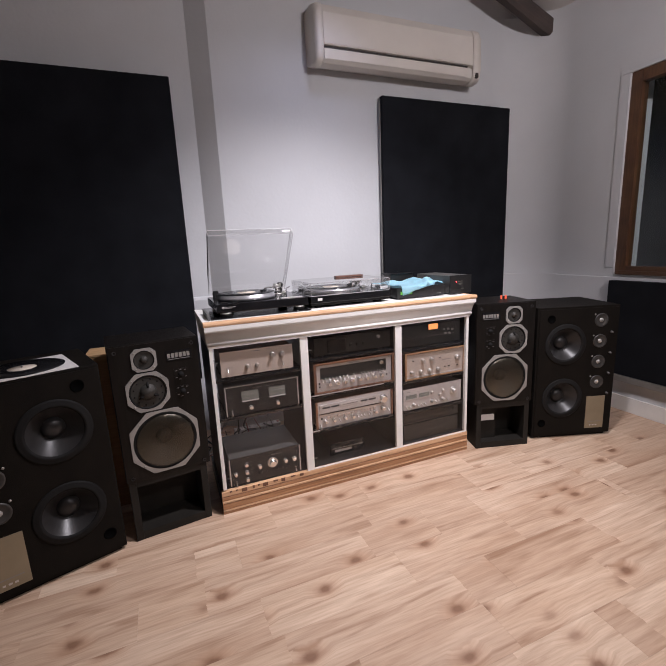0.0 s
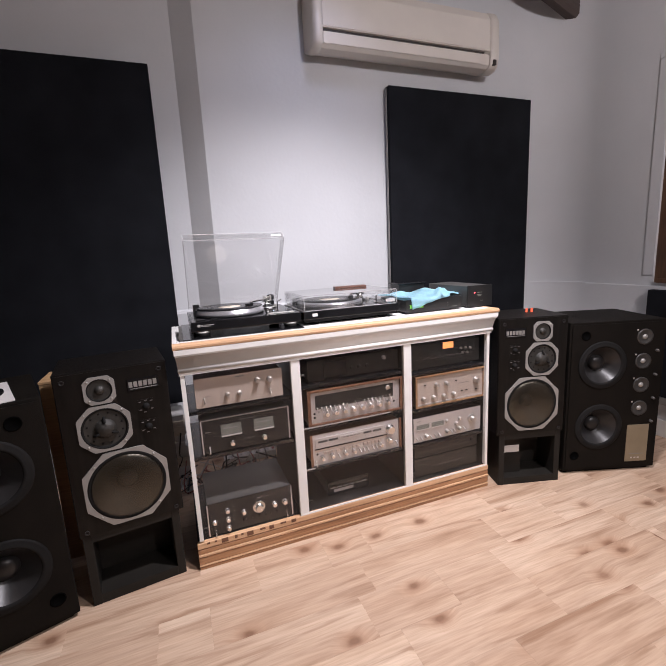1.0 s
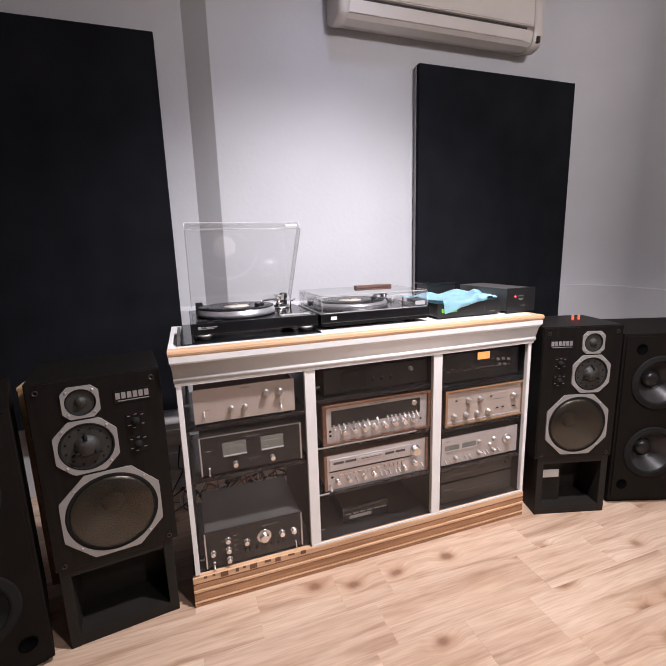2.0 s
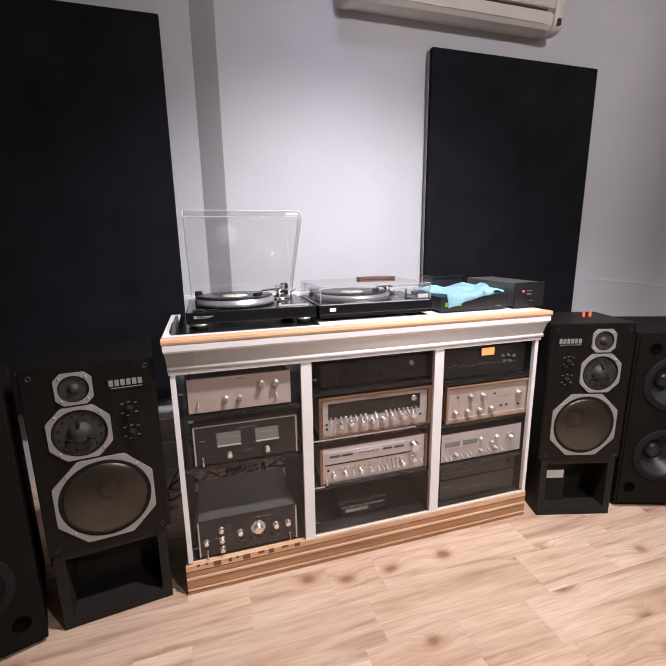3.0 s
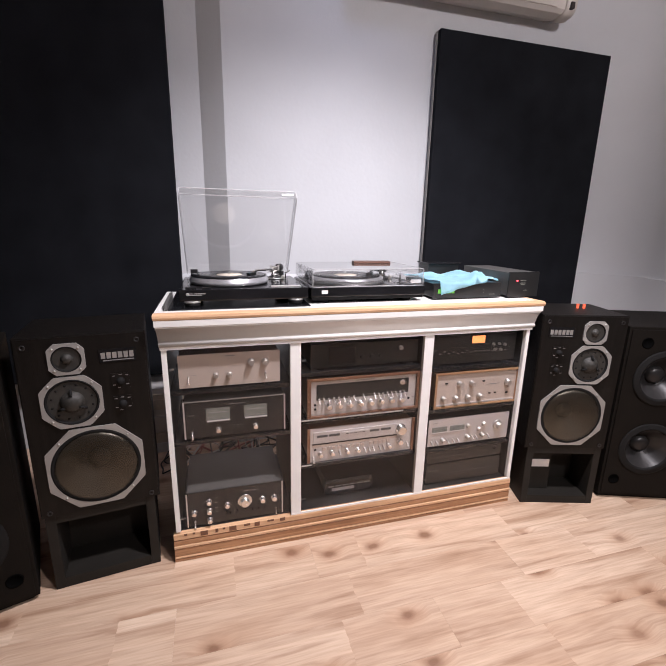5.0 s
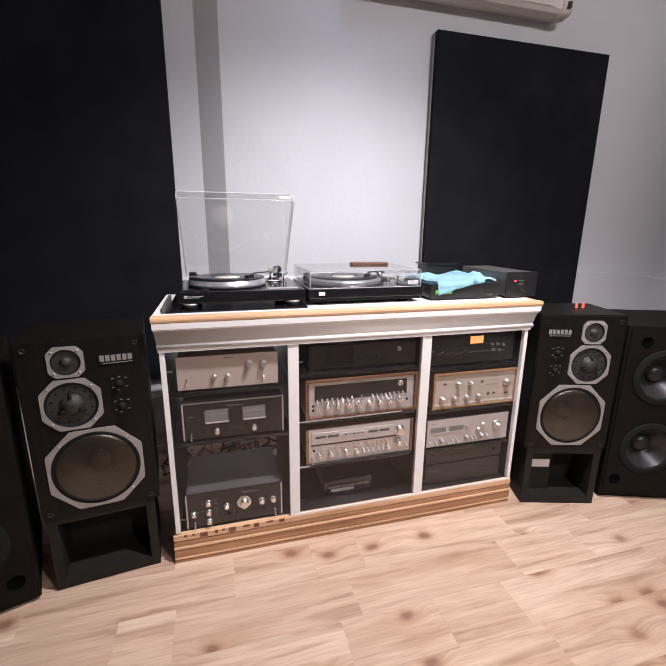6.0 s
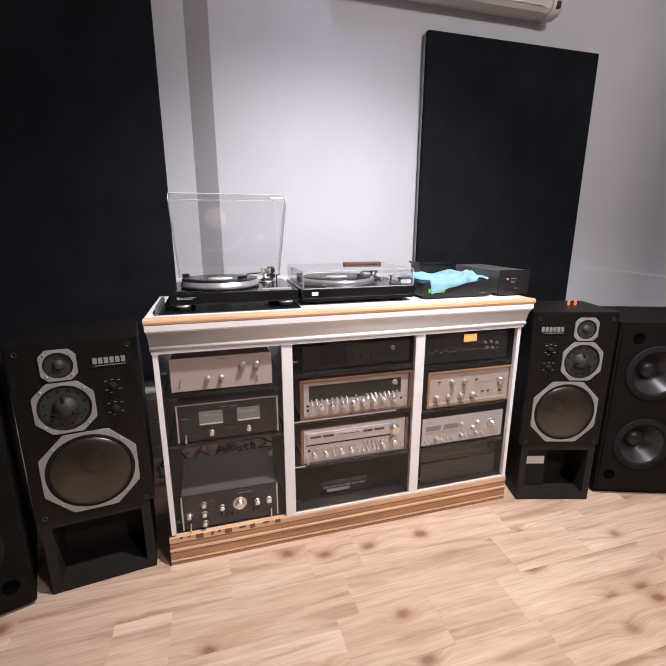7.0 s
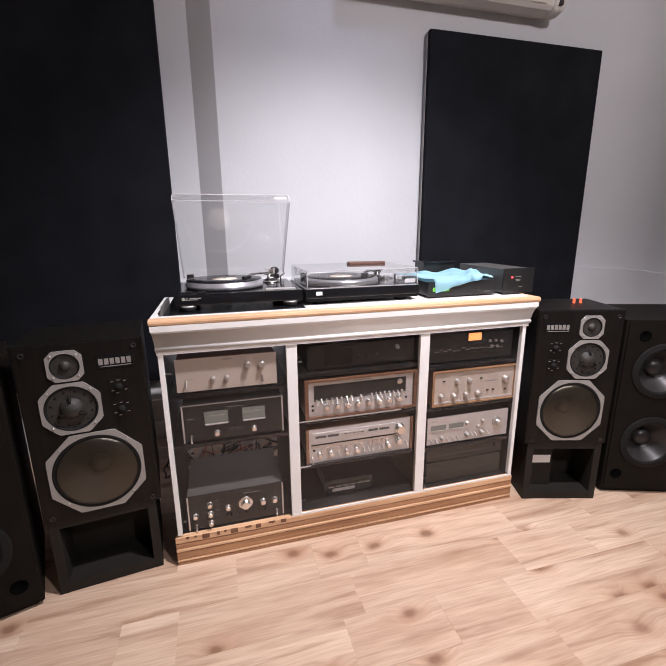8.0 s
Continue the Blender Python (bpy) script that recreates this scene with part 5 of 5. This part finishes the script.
def monitor(m, side, label):
    """A large three-way speaker; side is the side of its tweeter. Its frame lies at the middle of its lower front edge."""
    t = thing("monitor_speaker", m, label, "speaker", "three-way speakers")
    w, h, d = 0.376, 0.640, 0.30
    part("cabinet", shell(w, d, 0, h), BLACK_ASH, t)
    f = -0.004
    a, zs = w / 2 - 0.005, 0.330
    bm = plate(rect_pts(64, -a, a, 0.005, zs, 0, 0.170), f, 0.012, hole=ring_pts(0.139, 64, 0, 0.170))
    box(bm, -a, a, f, 0.012, zs, h - 0.005)
    part("baffle", bm, BLACK_ASH, t)
    ox = side * 0.047
    wf = driver(t, 0.0, 0.170, 0.148, 0.54, 0.138, 0.060, 0.034, "woofer", f, WOOFER_MESH)
    R0 = 0.127
    part("grille", lathe([(R0 * math.sin(a * 0.1), 0.0055 + 0.020 * math.cos(a * 0.1)) for a in range(0, 16)] + [(R0, 0.0050)], "y", at=(0, f, 0.170), seg=56), GRILLE, wf, "brown punched metal grille")
    dr = driver(t, ox, 0.415, 0.089, 0.50, 0.079, -0.001, 0.034, "midrange", f, DOME_GREY)
    for k in range(3):
        g = radians(90 + 120 * k)
        part("spoke", tube([(ox + 0.026 * math.cos(g), f - 0.022, 0.415 + 0.026 * math.sin(g)), (ox + 0.046 * math.cos(g), f - 0.008, 0.415 + 0.046 * math.sin(g))], 0.005, 6), RUBBER, dr)
    for k in range(12):
        g = radians(30 * k + 15)
        part("vent_dot", lathe([(0, 0.0030), (0.0035, 0.0028), (0.004, 0.001)], "y", at=(ox + 0.060 * math.cos(g), f, 0.415 + 0.060 * math.sin(g)), seg=8), RUBBER, dr)
    driver(t, ox, 0.563, 0.052, 0.38, 0.043, -0.001, 0.016, "tweeter", f, DOME_GREY)
    x = -side * 0.100
    badge = part("badge", B(x - 0.055, x + 0.055, f - 0.003, f - 0.0003, 0.540, 0.585), BLACK_GLOSS, t, "badge with a bright brand mark")
    for k in range(6):
        part("mark", B(x - 0.050 + 0.017 * k, x - 0.037 + 0.017 * k, f - 0.0042, f - 0.0031, 0.553, 0.574), DULL_STEEL, badge)
    part("mark", B(x - 0.045, x + 0.048, f - 0.0038, f - 0.0031, 0.545, 0.5475), GREY_PRINT, badge)
    for z in (0.470, 0.388):
        ctl = part("level_control", B(x - 0.028, x + 0.028, f - 0.002, f - 0.0003, z - 0.028, z + 0.028), BLACK_ASH, t)
        part("control_knob", lathe([(0, 0.016), (0.011, 0.016), (0.013, 0.002)], "y", at=(x, f, z), seg=18), RUBBER, ctl)
        for dx, dz in ((-0.024, 0.018), (0.016, 0.018), (-0.024, -0.014), (0.016, -0.014), (-0.004, 0.022), (-0.010, -0.024)):
            part("mark", B(x + dx, x + dx + 0.009, f - 0.0026, f - 0.0021, z + dz, z + dz + 0.0025), GREY_PRINT, ctl)
    sm = mesh_of("peg_socket", lathe([(0.004, 0.001), (0.009, 0.001), (0.009, 0.0035), (0.006, 0.0035), (0.004, 0.001)], "y", seg=14), BLACK_SATIN)
    for x in (-w / 2 + 0.028, w / 2 - 0.028):
        for z in (0.020, h - 0.030):
            part("peg_socket", sm, None, t, at=(x, f, z))
    return t


def stand(m, label, card=False):
    """An open black box stand with a wide mouth at its front."""
    t = thing("speaker_stand", m, label, "speaker stand", "speaker stands")
    w, h, d, e = 0.350, 0.300, 0.30, 0.032
    part("side_panel", B(-w / 2, -w / 2 + e, 0, d, 0, h, bevel=0.004), STAND_VINYL, t)
    part("side_panel", B(w / 2 - e, w / 2, 0, d, 0, h, bevel=0.004), STAND_VINYL, t)
    part("top_panel", B(-w / 2 + e, w / 2 - e, 0.001, d, h - 0.030, h - 0.001), STAND_VINYL, t)
    part("bottom_panel", B(-w / 2 + e, w / 2 - e, 0.001, d, 0.001, 0.040), STAND_VINYL, t)
    part("back_panel", B(-w / 2 + e, w / 2 - e, 0.16, 0.18, 0.04, h - 0.03), STAND_VINYL, t)
    if card:
        part("card", B(-0.120, -0.030, 0.055, 0.058, 0.165, 0.205), PAPER, t, "small white card")
        part("inner_block", B(-0.140, -0.020, 0.0585, 0.09, 0.041, 0.269), STAND_VINYL, t)
    return t


YL, YR = pose(-0.078, 2.0985, 0, rz=7.5), pose(1.907, 2.029, 0, rz=-16.0)
stand(YL, "black box stand with an open front under a speaker")
stand(YR, "black box stand with an open front and a white card inside", True)
monitor(YL @ pose(0.006, -0.004, 0.3005), -1, "black three-way speaker with grey ringed drivers on a box stand")
monitor(YR @ pose(-0.006, -0.004, 0.3005), 1, "black three-way speaker with grey ringed drivers and orange clips on top")
for k in (0, 1):
    single("orange_clip", B(-0.005, 0.005, -0.004, 0.004, 0, 0.022, bevel=0.0015), ORANGE_LED, "small glowing orange clip on a speaker", "clip", YR @ pose(0.045 + 0.030 * k, 0.16, 0.9405), "orange clips")

# ---------------------------------------------------------------- large studio speakers


def big_speaker(m, side, label):
    """A wide speaker with two woofers and a column of four tweeters; side is that of the tweeters."""
    t = thing("floor_speaker", m, label, "speaker", "large floor speakers")
    w, h, d = 0.530, 0.862, 0.42
    part("plinth", B(-w / 2 + 0.02, w / 2 - 0.02, 0.02, d - 0.02, 0, 0.019), BLACK_TEX, t)
    part("cabinet", shell(w, d, 0.0195, 0.0195 + h), BLACK_TEX, t)
    f, wx = -0.005, -side * 0.078
    a, zm = w / 2 - 0.012, 0.460
    bm = plate(rect_pts(72, -a, a, 0.033, zm, wx, 0.280), f, 0.012, hole=ring_pts(0.113, 72, wx, 0.280))
    plate(rect_pts(72, -a, a, zm, h + 0.006, wx, 0.640), f, 0.012, bm, hole=ring_pts(0.113, 72, wx, 0.640))
    part("baffle", bm, BLACK_TEX, t)
    for z in (0.640, 0.280):
        dr = part("woofer", lathe([(0.113, 0.0005), (0.134, 0.0005), (0.134, 0.004), (0.126, 0.006), (0.118, 0.006), (0.112, 0.009), (0.104, 0.008), (0.100, 0.0)], "y", at=(wx, f, z), seg=56), RUBBER, t)
        part("cone", lathe([(0.1005, 0.001), (0.070, -0.038), (0.042, -0.064)], "y", at=(wx, f, z), seg=56), CONE_GLOSS, dr)
        part("dust_cap", lathe([(0.044, -0.064), (0.040, -0.050), (0.026, -0.040), (0, -0.036)], "y", at=(wx, f, z), seg=36), CONE_GLOSS, dr, "glossy dust cap")
    for x, z in ((-side * 0.178, 0.808), (-side * 0.205, 0.112)):
        part("port", lathe([(0.026, 0.0003), (0.026, 0.002), (0.022, 0.0025), (0.021, 0.0005), (0, 0.0005)], "y", at=(x, f, z), seg=26), PORT_BLACK, t)
    for z in (0.788, 0.652, 0.516, 0.380):
        tw = part("tweeter", lathe([(0.044, 0.0003), (0.044, 0.004), (0.038, 0.006), (0.034, 0.004), (0.014, 0.0008), (0.010, 0.0008)], "y", at=(side * 0.146, f, z), seg=32), TWEETER_GREY, t, "grey tweeter")
        part("dome", lathe([(0.014, 0.0010), (0.011, 0.006), (0, 0.010)], "y", at=(side * 0.146, f, z), seg=18), RING, tw)
        part("control_knob", lathe([(0, 0.016), (0.0065, 0.014), (0.0075, 0.012), (0.008, 0.0003)], "y", at=(side * 0.218, f, z - 0.080), seg=18), GREY_TOP, t)
        part("screw", lathe([(0, 0.003), (0.005, 0.0026), (0.0055, 0.0003)], "y", at=(side * 0.104, f, z + 0.038), seg=10), DULL_STEEL, t)
    x0, x1 = sorted((side * 0.088, side * 0.212))
    pl = part("terminal_plate", B(x0, x1, f - 0.004, f - 0.0003, 0.060, 0.282, bevel=0.0015), GOLD, t, "pale gold plate")
    for k, (a, b) in enumerate(((0.25, 0.33), (0.40, 0.50), (0.56, 0.66))):
        part("mark", B(x0 + (x1 - x0) * a, x0 + (x1 - x0) * b, f - 0.0052, f - 0.0041, 0.078, 0.086), SILVER, pl)
    part("mark", B(x0 + 0.02, x1 - 0.02, f - 0.0048, f - 0.0041, 0.105, 0.108), GREY_PRINT, pl)
    return t


CONE_GLOSS = mat("glossy_dust_cap", (0.022, 0.021, 0.021), 0.36, vary=0.2, scale=20, bump=0.02)
PORT_BLACK = mat("port_dark", (0.003, 0.003, 0.003), 0.9, spec=0.0)
TWEETER_GREY = mat("tweeter_grey", (0.050, 0.048, 0.045), 0.4, 0.3, vary=0.15, scale=30, bump=0.05)
BRP = pose(2.3975, 1.927, 0, rz=-19.4)
BLP = pose(-0.542, 1.966, 0, rz=18.4)
big_speaker(BRP, 1, "large black floor speaker with two woofers beside the window")
big_speaker(BLP, -1, "large black floor speaker with two woofers and a record on top")
lp = thing("record_sleeve", pose(-0.560, 2.125, 0.8816, rz=21), "vinyl record lying on a white card sleeve on a speaker", "record")
part("sleeve", B(-0.157, 0.157, -0.157, 0.157, 0, 0.004, bevel=0.001), PAPER, lp, "white card sleeve")
record_disc(lp, -0.012, 0.004, 0.0043)
tan = thing("wooden_box", pose(-0.338, 2.52, 0), "tall narrow tan plywood box standing between the speakers", "box")
for args in ((-0.06, 0.06, -0.09, -0.078, 0, 0.83), (-0.06, 0.06, 0.078, 0.09, 0, 0.83), (-0.06, -0.048, -0.0775, 0.0775, 0, 0.83), (0.048, 0.06, -0.0775, 0.0775, 0, 0.83)):
    part("board", B(*args, bevel=0.002), TAN, tan)
part("lid", B(-0.062, 0.062, -0.092, 0.092, 0.8302, 0.842, bevel=0.002), TAN, tan)

# ---------------------------------------------------------------- floor of separate planks
floor = tagged(setting("floor", B(LEFT - 0.2, RIGHT + 0.2, REAR_Y - 0.2, BACK + 0.3, -0.10, -0.0085), GAP, "light oak laminate plank floor"), kind="structure")
PW, PL, Y0 = 0.188, 1.285, 1.885
planks = {}


def plank_mesh(length):
    key = round(length, 3)
    if key not in planks:
        planks[key] = mesh_of("plank", B(0, key - 0.0003, 0, PW - 0.0003, -0.008, 0, bevel=0.0002, seg=1), OAK)
    return planks[key]


rng = random.Random(21)
row = math.floor((REAR_Y - Y0) / PW)
while Y0 + row * PW < BACK + 0.1:
    shift = {-1: 1.455, -2: 1.054, 0: 0.68}.get(row, PL * rng.random())
    x = shift - PL * math.ceil((shift - LEFT) / PL)
    while x < RIGHT + 0.1:
        a, b = max(x, LEFT - 0.15), min(x + PL, RIGHT + 0.15)
        if b - a > 0.05:
            part("plank", plank_mesh(b - a), None, floor, at=(a, Y0 + row * PW, 0))
        x += PL
    row += 1
